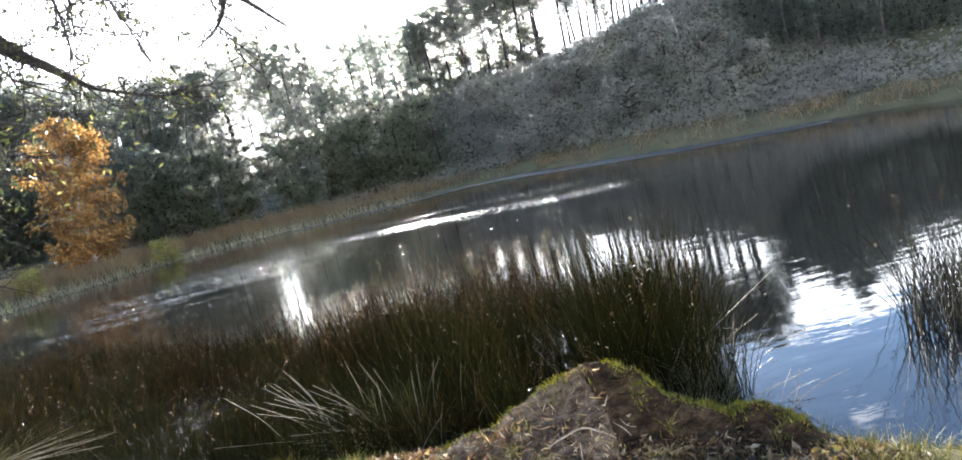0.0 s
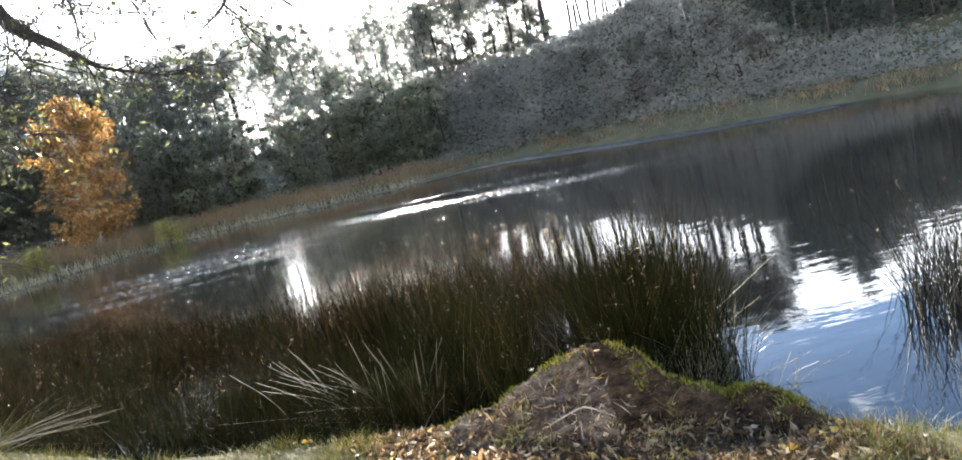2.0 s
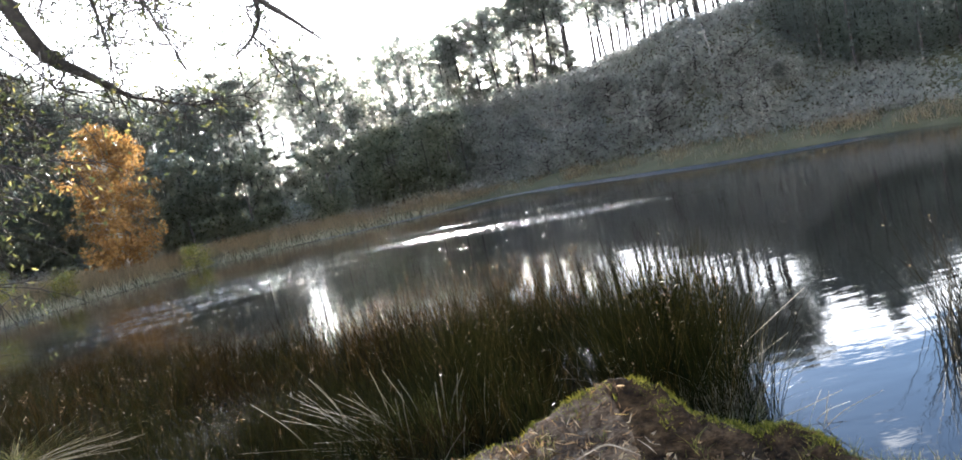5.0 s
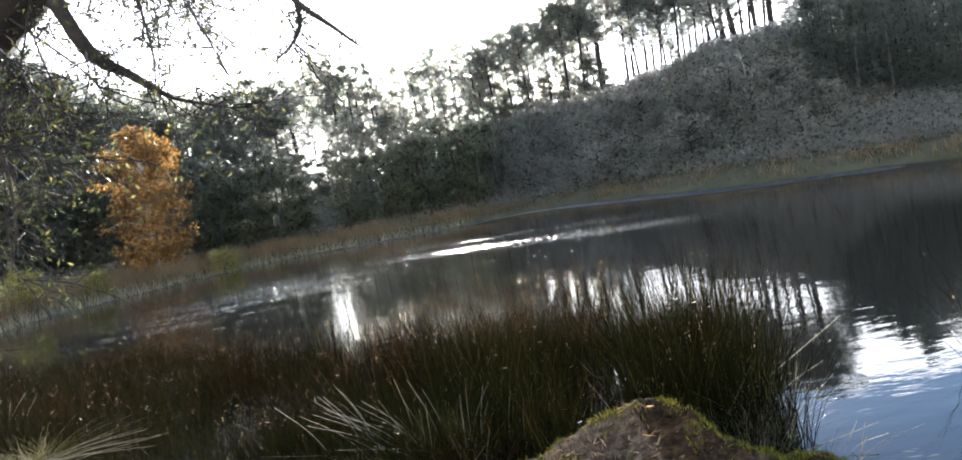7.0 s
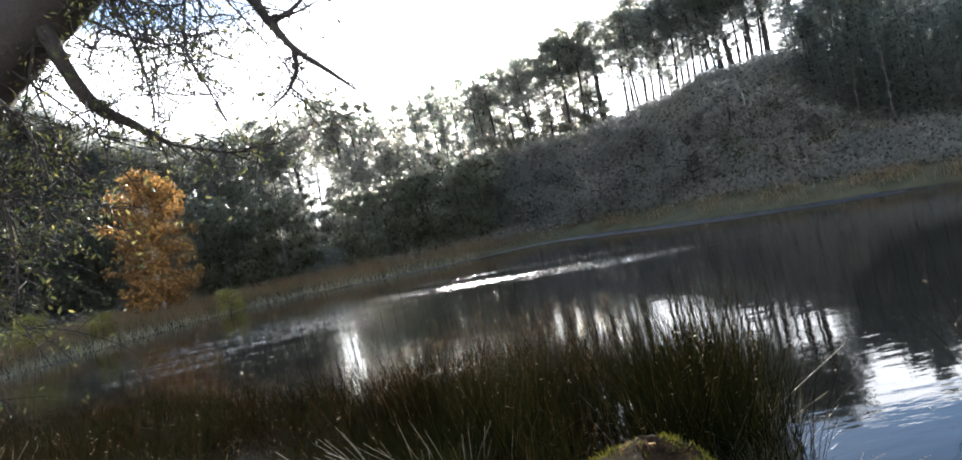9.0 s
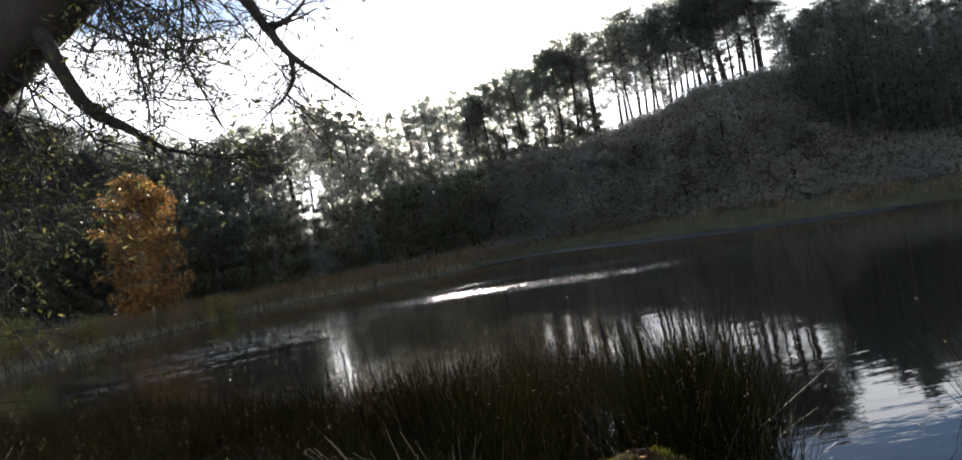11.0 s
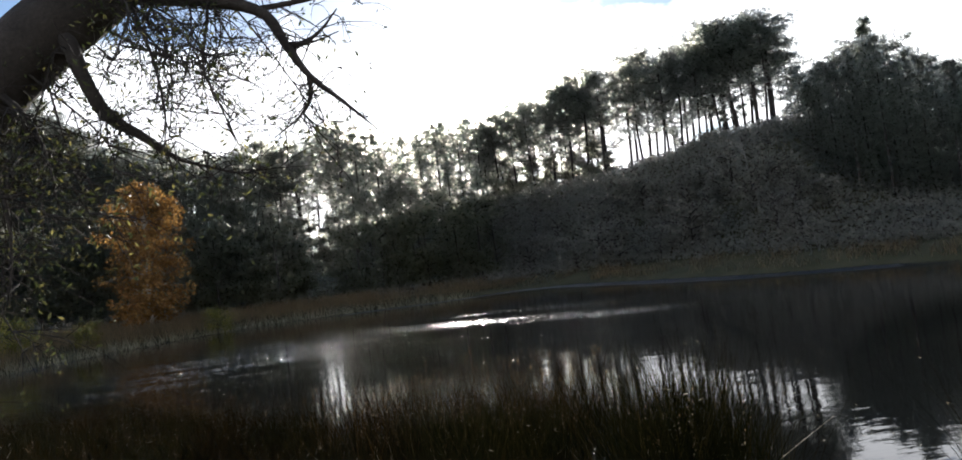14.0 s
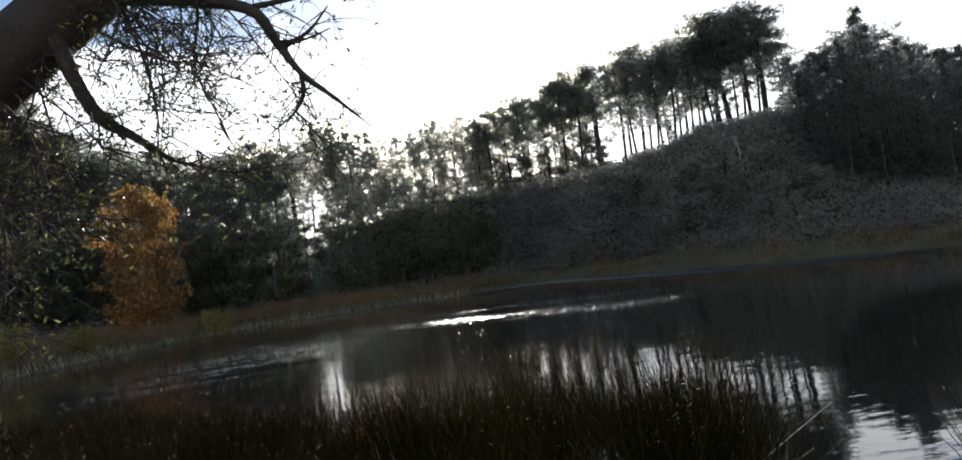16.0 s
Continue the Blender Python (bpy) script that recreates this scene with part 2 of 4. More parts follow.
M_GRASS = leafy("bank_grass", [(0.0, (0.07, 0.085, 0.015)), (0.5, (0.20, 0.20, 0.035)), (0.8, (0.36, 0.30, 0.08)), (1.0, (0.55, 0.45, 0.19))], 0.6, 0.5, 0.3)
M_TUSSOCK = leafy("tussock_grass", [(0.0, (0.025, 0.036, 0.008)), (0.55, (0.07, 0.085, 0.018)), (0.85, (0.19, 0.18, 0.045)), (1.0, (0.38, 0.33, 0.13))], 0.5, 0.6, 0.15)
M_MOSS = leafy("green_moss", [(0.0, (0.055, 0.062, 0.010)), (0.5, (0.17, 0.17, 0.026)), (1.0, (0.48, 0.42, 0.08))], 0.55, 0.8, 0.1)
M_LITTER = leafy("fallen_leaves", [(0.0, (0.05, 0.028, 0.013)), (0.45, (0.12, 0.07, 0.032)), (0.7, (0.27, 0.16, 0.07)), (0.9, (0.46, 0.33, 0.19)), (0.97, (0.58, 0.47, 0.30)), (1.0, (0.66, 0.44, 0.05))], 0.45)
M_YELLOW_LEAF = leafy("yellow_fallen_leaves", [(0.0, (0.40, 0.19, 0.03)), (0.5, (0.58, 0.34, 0.05)), (1.0, (0.72, 0.52, 0.10))], 0.5)
M_ROOT = rough_stuff("pale_root", [(0.35, (0.13, 0.10, 0.065)), (0.5, (0.27, 0.21, 0.15)), (0.7, (0.42, 0.35, 0.26))], 20, 90, 0.003)


# ---------------------------------------------------------------- mesh helpers
def mesh_of(name, verts, faces, mat, smooth=False):
    me = bpy.data.meshes.new(name)
    me.from_pydata([tuple(v) for v in verts], [], [tuple(int(i) for i in q) for q in faces])
    me.materials.append(mat)
    if smooth:
        me.polygons.foreach_set("use_smooth", [True] * len(me.polygons))
    me.update()
    return me


def piece(name, geo, mat, parent=None, label="", smooth=False):
    ob = new(name, mesh_of(name, geo[0], geo[1], mat, smooth))
    if parent is not None:
        ob.parent = parent
    return tagged(ob, label)


def joined(parts):
    vs, fs, k = [], [], 0
    for v, f in parts:
        v = np.asarray(v)
        vs.append(v)
        fs += [tuple(int(i) + k for i in q) for q in f]
        k += len(v)
    return np.concatenate(vs), fs


def smooth_line(points, radii, steps):
    """A Catmull-Rom line through a few points, with radii between them."""
    p = np.array(points, float)
    r = np.array(radii, float)
    q = np.vstack([2 * p[0] - p[1], p, 2 * p[-1] - p[-2]])
    out, rad = [], []
    for i in range(len(p) - 1):
        a, b, c, d = q[i:i + 4]
        for s in range(steps):
            t = s / steps
            out.append(0.5 * (2 * b + (c - a) * t + (2 * a - 5 * b + 4 * c - d) * t * t + (3 * b - a - 3 * c + d) * t ** 3))
            rad.append(r[i] + (r[i + 1] - r[i]) * t)
    return np.array(out + [p[-1]]), np.array(rad + [r[-1]])


def tube(line, radii, sides=6, lump=0.0, rng=None):
    line = np.asarray(line, float)
    n = len(line)
    tan = np.gradient(line, axis=0)
    tan /= np.linalg.norm(tan, axis=1)[:, None] + 1e-9
    ref = np.array([0.31, 0.17, 0.93]) if abs(tan[0][2]) < 0.8 else np.array([0.95, 0.2, 0.1])
    v = []
    for i in range(n):
        u = np.cross(tan[i], ref)
        u /= np.linalg.norm(u) + 1e-9
        w = np.cross(tan[i], u)
        for k in range(sides):
            a = 2 * math.pi * k / sides
            rr = radii[i] * (1 + (lump * rng.standard_normal() if lump else 0))
            v.append(line[i] + rr * (math.cos(a) * u + math.sin(a) * w))
    f = [(i * sides + k, i * sides + (k + 1) % sides, (i + 1) * sides + (k + 1) % sides, (i + 1) * sides + k)
         for i in range(n - 1) for k in range(sides)]
    f.append(tuple(range(sides))[::-1])
    f.append(tuple((n - 1) * sides + k for k in range(sides)))
    return np.array(v), f


def unit(rng, n):
    d = rng.standard_normal((n, 3))
    return d / np.linalg.norm(d, axis=1)[:, None]


def leaves(rng, at, size, aspect=0.45, droop=0.0, spread=0.5):
    """One pointed leaf (two triangles folded along the midrib) at each place."""
    at = np.asarray(at)
    n = len(at)
    d = unit(rng, n)
    d[:, 2] -= droop
    d /= np.linalg.norm(d, axis=1)[:, None]
    s = np.cross(d, unit(rng, n))
    s /= np.linalg.norm(s, axis=1)[:, None] + 1e-9
    up = np.cross(d, s)
    ln = (size * (1 - spread / 2 + spread * rng.random(n)))[:, None]
    v = np.empty((n, 4, 3))
    v[:, 0], v[:, 2] = at - d * ln / 2, at + d * ln / 2
    v[:, 1] = at + s * ln * aspect / 2 + up * ln * 0.08
    v[:, 3] = at - s * ln * aspect / 2 + up * ln * 0.08
    i = np.arange(n) * 4
    f = np.concatenate([np.stack([i, i + 1, i + 2], 1), np.stack([i, i + 2, i + 3], 1)])
    return v.reshape(-1, 3), f


def clumps(rng, centres, radius, each, flat=0.6):
    centres = np.asarray(centres)
    c = np.repeat(centres, each, axis=0)
    off = unit(rng, len(c)) * (rng.random(len(c)) ** 0.5)[:, None] * radius
    off[:, 2] *= flat
    return c + off


def blades(rng, base, height, lean, width, levels=5, bend=0.35, way=None, way_mix=0.0):
    """Tapered three-sided blades from each base point; lean in metres at the tip."""
    base = np.asarray(base, float)
    n = len(base)
    a = rng.random(n) * 2 * math.pi
    dirs = np.stack([np.cos(a), np.sin(a), np.zeros(n)], 1)
    if way is not None:
        dirs = dirs * (1 - way_mix) + np.array([*way, 0.0]) * way_mix
    h = height * (0.6 + 0.5 * rng.random(n))
    ln = lean * (0.15 + 1.0 * rng.random(n) ** 1.3)
    b0 = rng.random(n) * 2 * math.pi
    v = np.empty((n, levels * 3, 3))
    for k in range(levels):
        t = k / (levels - 1)
        c = base + dirs * (ln * ((1 - bend) * t + bend * t * t * 2.0))[:, None]
        c[:, 2] = base[:, 2] + h * (t - 0.18 * (ln / (h + 1e-6)) * t * t)
        w = width * (1 - 0.85 * t)
        for j in range(3):
            an = b0 + j * 2.0944
            v[:, k * 3 + j] = c + np.stack([np.cos(an) * w, np.sin(an) * w, np.zeros(n)], 1)
    tip = v[:, -3:].mean(1)
    i = np.arange(n) * levels * 3
    f = []
    for k in range(levels - 1):
        for j in range(3):
            j2 = (j + 1) % 3
            f.append(np.stack([i + k * 3 + j, i + k * 3 + j2, i + k * 3 + 3 + j2, i + k * 3 + 3 + j], 1))
    return v.reshape(-1, 3), np.concatenate(f), tip, dirs


# ---------------------------------------------------------------- the lie of the land
SHORE = np.array([(-0.4, 4.35), (0.3, 4.3), (1.3, 3.9), (1.8, 3.1), (2.4, 2.55), (4.5, 2.2), (8.0, 4.5), (13.0, 11.0), (16.3, 19.0), (16.4, 24.0),
                  (15.0, 27.7), (12.2, 31.0), (10.0, 36.0), (8.0, 41.0), (6.0, 46.0), (2.3, 49.0), (-3.0, 46.5), (-8.5, 46.0), (-12.5, 46.0),
                  (-15.3, 43.5), (-17.4, 40.0), (-19.0, 35.5), (-20.2, 31.0), (-18.4, 23.0), (-13.5, 14.6), (-8.6, 10.0), (-5.0, 6.95), (-2.4, 5.15)])


def shore_distance(x, y):
    """Metres from the waterline, above zero on land."""
    x, y = np.asarray(x, float), np.asarray(y, float)
    best = np.full(x.shape, 1e9)
    inside = np.zeros(x.shape, bool)
    for (ax, ay), (bx, by) in zip(SHORE, np.roll(SHORE, -1, axis=0)):
        dx, dy = bx - ax, by - ay
        t = np.clip(((x - ax) * dx + (y - ay) * dy) / (dx * dx + dy * dy), 0, 1)
        best = np.minimum(best, np.hypot(x - ax - t * dx, y - ay - t * dy))
        cross = ((ay > y) != (by > y)) & (x < (bx - ax) * (y - ay) / (by - ay + 1e-12) + ax)
        inside ^= cross
    return np.where(inside, -best, best)


def wobble(x, y, s):
    return (np.sin(x * 1.3 * s + 1.1 * np.sin(y * 0.9 * s)) * np.cos(y * 1.1 * s + 0.7 * np.sin(x * 1.7 * s)))


def stretch(az):
    """How much farther the brow and its trees stand than the base plan, by bearing: the ridge comes nearer to the right."""
    return float(np.interp(az, [-45, 0, 12, 18, 24, 45], [1.7, 1.7, 1.42, 1.2, 1.13, 1.13]))




def brow(az):
    """Height of the hill's brow, its distance and the far shore's distance, by bearing in degrees."""
    h = np.interp(az, [-180, -90, -60, -33, -12, 0, 5, 11, 15, 19, 23, 25, 27, 30, 35, 60, 110, 180], [1.5, 2.0, 2.6, 3.2, 3.9, 6.4, 7.3, 7.2, 7.8, 8.5, 8.9, 8.2, 6.6, 4.6, 3.6, 3.0, 2.0, 1.5])
    d = np.interp(az, [-180, -90, -40, 0, 11, 15, 19, 23, 27, 35, 90, 180], [40, 45, 60, 64, 63, 61, 59, 57, 56, 54, 45, 40])
    k = np.interp(az, [-90, -45, 0, 12, 18, 24, 60, 120], [1.0, 1.7, 1.7, 1.42, 1.2, 1.13, 1.13, 1.0])
    h, d = 1.85 + (h - 1.85) * k, d * k
    r = np.interp(az, [-180, -90, -50, -31, -24, -12, 2, 12, 21, 34, 50, 90, 180], [20, 20, 24, 33, 46, 51, 50, 41, 34, 30, 24, 20, 20])
    return h, d, r


def land(x, y):
    x, y = np.asarray(x, float), np.asarray(y, float)
    d = shore_distance(x, y)
    az = np.degrees(np.arctan2(x, y))
    r = np.hypot(x, y)
    far = np.clip((r - 8) / 10, 0, 1)
    bank = 0.25 * (1 - np.exp(-np.maximum(d, 0) / np.where(r < 9, 0.14, 0.5))) + 0.02 * wobble(x, y, 2.3) * np.clip(d, 0, 1)
    bank = bank - 0.14 * np.exp(-((x - 1.1) / 0.5) ** 2 - ((y - 3.25) / 0.33) ** 2)
    h, reach, r0 = brow(az)
    s = np.clip((r - r0 - 1.0) / (reach - r0 - 1.0), 0, 1) * np.clip(d / 3, 0, 1)
    hill = h * (s * s * (3 - 2 * s)) * far * (1 + 0.05 * wobble(x, y, 0.25)) + 0.25 * far * np.clip(d / 2, 0, 1)
    bed = -0.8 * (1 - np.exp(np.minimum(d, 0) / 1.6))
    return np.where(d > 0, bank + hill, bed)


def ground_sheet():
    rings = np.concatenate([[0.0], np.geomspace(0.15, 900, 190)])
    turn = 300
    v, f = [(0.0, 3.0, float(land(0.0, 3.0)))], []
    ang = np.arange(turn) * 2 * math.pi / turn
    for r in rings[1:]:
        x, y = r * np.sin(ang), 3.0 + r * np.cos(ang)
        v += list(zip(x, y, land(x, y)))
    f += [(0, 1 + (k + 1) % turn, 1 + k) for k in range(turn)]
    for i in range(len(rings) - 2):
        a, b = 1 + i * turn, 1 + (i + 1) * turn
        f += [(a + k, a + (k + 1) % turn, b + (k + 1) % turn, b + k) for k in range(turn)]
    return v, f


ground = piece("ground", ground_sheet(), M_GROUND, smooth=True)
tagged(ground, "rough brown grassy bank and wooded hillside round a pond", "ground", kind="structure")
def pond():
    nx, ny = 121, 125
    x, y = np.meshgrid(np.linspace(-30, 30, nx), np.linspace(-2, 60, ny))
    me = mesh_of("water", np.stack([x, y, 0 * x], -1).reshape(-1, 3), [(j * nx + i, j * nx + i + 1, (j + 1) * nx + i + 1, (j + 1) * nx + i) for j in range(ny - 1) for i in range(nx - 1)], M_WATER)
    d = shore_distance(x, y)
    far_line = np.exp(-((d + 0.8) / 0.7) ** 2) * np.clip((y - 24) / 8, 0, 1)
    left_patch = np.exp(-((x + 7.5) / 4.0) ** 2 - ((y - 22) / 5.0) ** 2)
    mid_streak = (np.exp(-((y - 24.3 + 0.6 * x) / 0.9) ** 2) + 0.4 * np.exp(-((y - 28.6 + 0.5 * x) / 0.7) ** 2)) * np.exp(-((x - 0.5) / 3.5) ** 2)
    open_water = 0.12 * np.exp(-((x - 8.5) / 3.2) ** 2 - ((y - 14.0) / 5.0) ** 2)
    wind = me.attributes.new("ruffle", "FLOAT", "POINT")
    wind.data.foreach_set("value", np.clip(1.8 * far_line + 0.3 * left_patch + 1.9 * mid_streak, 0, 2.2).reshape(-1).astype(np.float32))
    breeze = me.attributes.new("breeze", "FLOAT", "POINT")
    breeze.data.foreach_set("value", np.maximum(open_water, 3.6 * np.exp(-((d + 1.5) / 1.5) ** 2) * np.clip((y - 21) / 6, 0, 1) * np.clip((x + 12) / 4, 0, 1)).reshape(-1).astype(np.float32))
    return new("water", me)


water = pond()
tagged(water, "dark peaty pond water with small ripples", "water", kind="structure")


# ---------------------------------------------------------------- trees
def scots_pine(seed, height, bare, spread, lean=0.0):
    """A pine with a bare trunk and a ragged, layered crown."""
    rng = np.random.default_rng(seed)
    base = new("pine_tree")
    a = rng.random() * 6.28
    top = np.array([math.cos(a) * lean, math.sin(a) * lean, height])
    mid = top * 0.5 + np.array([rng.normal() * 0.15, rng.normal() * 0.15, 0])
    line, rad = smooth_line([(0, 0, -0.4), mid, top], [0.21, 0.14, 0.025], 5)
    piece("trunk", tube(line, rad * 0.72 * height / 11, 7), M_PINE_BARK, base, smooth=True)
    limbs, tufts = [], []
    count = 30
    for i in range(count):
        t = bare + (0.985 - bare) * (i + rng.random()) / count
        p = line[0] + (top - line[0]) * t
        k = (t - bare) / (1 - bare)
        reach = spread * (0.45 + 0.75 * math.sin(math.pi * min(1, 0.22 + 0.78 * k)) ** 0.8) * (0.55 + 0.6 * rng.random())
        an = rng.random() * 6.28
        end = p + np.array([math.cos(an) * reach, math.sin(an) * reach, reach * (0.1 + 0.5 * rng.random())])
        bow = (p + end) / 2 + np.array([0, 0, -0.12 * reach])
        ln, rd = smooth_line([p, bow, end], [0.035, 0.022, 0.008], 2)
        limbs.append(tube(ln, rd, 4))
        for s in (0.35, 0.55, 0.75, 0.9, 1.05):
            if rng.random() < 0.85:
                tufts.append(p + (end - p) * s + rng.normal(0, 0.2, 3))
    tufts.append(top)
    tufts.append(top - np.array([0.1, 0.1, 0.5]))
    tagged(piece("branchwork", joined(limbs), M_PINE_BARK, base), kind="stuff")
    at = clumps(rng, tufts, 0.62, 18, 0.42)
    piece("crown", leaves(rng, at, 0.38, 0.42), M_NEEDLE, base)
    return base


def spruce(seed, height, spread):
    """A dense pointed conifer clothed nearly to the ground."""
    rng = np.random.default_rng(seed)
    base = new("spruce_tree")
    line, rad = smooth_line([(0, 0, -0.4), (0.05, 0, height * 0.5), (0, 0.03, height)], [0.16, 0.09, 0.015], 4)
    piece("trunk", tube(line, rad, 6), M_PINE_BARK, base, smooth=True)
    tufts = []
    for i in range(190):
        t = 0.03 + 0.97 * rng.random() ** 0.9
        r = spread * (1 - t) ** 0.8 * (0.35 + 0.75 * rng.random()) + 0.08
        an = rng.random() * 6.28
        tufts.append((math.cos(an) * r, math.sin(an) * r, height * t - 0.25 * r))
    at = clumps(rng, tufts, 0.42, 7, 0.45)
    piece("crown", leaves(rng, at, 0.45, 0.43, 0.2), M_NEEDLE, base)
    return base


def broadleaf(name, seed, height, width, low, mat, bark, leaf=0.16, count=4200, droop=0.3, tips=70):
    """A leafy tree: forked trunk, limbs, and a loose crown of small leaves."""
    rng = np.random.default_rng(seed)
    base = new(name)
    line, rad = smooth_line([(0, 0, -0.4), (rng.normal() * 0.1, rng.normal() * 0.1, height * 0.45), (rng.normal() * 0.15, 0, height * 0.97)], [0.13, 0.08, 0.012], 5)
    piece("trunk", tube(line, rad * height / 9, 7), bark, base, smooth=True)
    limbs, ends = [], []
    for i in range(tips):
        t = low + (0.97 - low) * rng.random()
        p = np.array([0, 0, height * t * 0.92])
        k = (t - low) / (1 - low)
        reach = width / 2 * (0.35 + 0.75 * math.sin(math.pi * min(1.0, 0.15 + 0.85 * k))) * (0.5 + 0.6 * rng.random())
        an = rng.random() * 6.28
        end = p + np.array([math.cos(an) * reach, math.sin(an) * reach, reach * (0.5 - 0.6 * rng.random())])
        ln, rd = smooth_line([p, (p + end) / 2 + np.array([0, 0, 0.15 * reach]), end], [0.03, 0.018, 0.006], 2)
        limbs.append(tube(ln, rd, 4))
        ends += [end, p + (end - p) * 0.65]
    tagged(piece("branchwork", joined(limbs), bark, base), kind="stuff")
    at = clumps(rng, ends, 0.6, max(4, count // len(ends)), 0.8)
    piece("crown", leaves(rng, at, leaf, 0.6, droop), mat, base)
    return base


def plant(ob, x, y, size=1.0, turn=0.0, sink=0.0):
    ob.matrix_basis = pose(x, y, float(land(x, y)) - sink, 0, 0, turn) @ Matrix.Scale(size, 4)
    return ob


def plant_copy(ob, x, y, size=1.0, turn=0.0, tall=1.0):
    c = copy_thing(ob, pose(0, 0, 0))
    c.matrix_basis = pose(x, y, float(land(x, y)), 0, 0, turn) @ Matrix.Diagonal((size, size, size * tall, 1))
    return c


def polar(az, d):
    return d * math.sin(radians(az)), d * math.cos(radians(az))


rng0 = np.random.default_rng(7)


def skyline(az):
    """Bearing to the height, in degrees above level, that the tree tops reach."""
    return float(np.interp(az, [-42, -31, -27, -23, -19, -15.7, -13, -10.9, -8.5, -6.3, -3.4, -2.6, 0.2, 1.2, 3.7, 6, 8.8, 11, 13.3, 15, 16.5, 18.5, 19.5, 21, 23.3, 24.4, 25.2, 27.4, 28.8, 29.6, 30.4, 31.1, 34.8, 42],
                           [15.5, 15.0, 12.5, 11.6, 11.2, 12.2, 11.6, 13.1, 12.6, 11.6, 11.4, 11.9, 11.9, 11.5, 12.4, 12.6, 13.9, 14.2, 14.5, 13.8, 14.0, 14.8, 15.4, 15.3, 14.7, 13.0, 11.0, 11.6, 12.2, 13.6, 12.2, 11.2, 9.6, 9.4]))


planted = {}


def grow(stock, key, az, d, slack=0.0, tall=1.0):
    """Stand one of a kind at a bearing and distance, its top at the skyline less some slack."""
    x, y = polar(az, d)
    h = 1.85 + d * math.tan(radians(skyline(az) + (0.3 if az > 12 else 0.0) - slack)) - float(land(x, y))
    ob = stock[key]
    if planted.get((id(stock), key)):
        ob = copy_thing(ob, pose(0, 0, 0))
    planted[(id(stock), key)] = True
    sc = max(0.45, (h - 0.35) / 11.0)
    k = d / 62.0
    wide = k * min(1.1, max(0.7, sc / k))
    ob.matrix_basis = pose(x, y, float(land(x, y)), 0, 0, 360 * rng0.random()) @ Matrix.Diagonal((wide, wide, sc, 1))
    return ob


PINE = "tall dark Scots pine with a bare trunk on the hill"
pines = [tagged(scots_pine(11 + i, 11.0, (0.44, 0.53, 0.36, 0.58, 0.30)[i], (2.1, 1.9, 2.5, 1.9, 2.4)[i], 0.5), PINE, "pine tree", "pines on the ridge") for i in range(5)]
firs = [tagged(spruce(31 + i, 11.0, (2.6, 2.2, 3.0)[i]), "dense dark pointed conifer on the wooded slope", "conifer", "conifers of the wood") for i in range(3)]
# three ranks of pines along the brow, with one clear gap between the trunks
az, i = 0.5, 0
while az < 23.4:
    if not 11.25 < az < 12.1:
        grow(pines, i % 5, az, float(brow(az)[1]) + stretch(az) * (0.5, 3.5, 6.5)[i % 3] + rng0.random(), (-0.2, 0.2, 0.8, -0.4, 0.4)[i % 5] + 0.3 * rng0.random())
    az += 0.36 + 0.26 * rng0.random()
    i += 1
# low growth between the trunks, leaving the clearest gaps open
WOOD = "bushy dark-leaved tree in the wood edge"
woods = [tagged(broadleaf("woodland_tree", 51 + i, 7.0, 4.6, 0.06, M_BROADLEAF, M_BARK, 0.36, 2200, 0.3, 22), WOOD, "tree", "trees of the wood edge") for i in range(3)]
thickets = [tagged(broadleaf("thicket", 61 + i, 7.0, 4.8, 0.04, M_BROADLEAF, M_BARK, 0.5, 620, 0.3, 12), "low dark thicket at the foot of the pines", "thicket", "thickets under the pines") for i in range(3)]
begun_wood = 0
for i in range(66):
    az = 0.3 + 25 * (i + rng0.random()) / 66
    clear = 11.0 < az < 12.3 or 13.2 < az < 15.6
    h = stretch(az) * (0.5 + 1.2 * rng0.random() ** 2) * (0.35 if clear else 2.2 if az < 10 and i % 4 else 1.9 if i % 3 == 0 else 1.0)
    x, y = polar(az, float(brow(az)[1]) - 1 + 10 * rng0.random())
    if begun_wood < 3:
        plant(thickets[begun_wood], x, y, h / 7.0, 40 * i)
        begun_wood += 1
    else:
        plant_copy(thickets[i % 3], x, y, h / 7.0, 40 * i)
for i in range(34):
    az = 1.2 + 9.7 * (i + 0.8 * rng0.random()) / 34
    x, y = polar(az, float(brow(az)[1]) + 1 + 5 * rng0.random())
    plant_copy(thickets[i % 3], x, y, stretch(az) * (2.0 + 2.6 * rng0.random()) / 7.0, 55 * i)
# close conifers at the hill's shoulder
for i in range(62):
    az = 24.4 + 18 * (i + 0.6 * rng0.random()) / 62
    _, d1, r1 = brow(az)
    d = float(r1) + 18 + (float(d1) - float(r1) - 12) * rng0.random()
    if i % 4 == 0:
        grow(pines, i % 5, az, float(d1) + 3, 0.3 + 0.5 * rng0.random())
    else:
        grow(firs, i % 3, az, d, 0.1 + 1.3 * rng0.random())
for i in range(30):
    az = 25.5 + 16 * (i + 0.7 * rng0.random()) / 30
    grow(firs, i % 3, az, float(brow(az)[2]) + 15 + 9 * rng0.random(), 3.2 + 2.8 * rng0.random())
grow(firs, 1, 29.6, 62.0, 0.1)
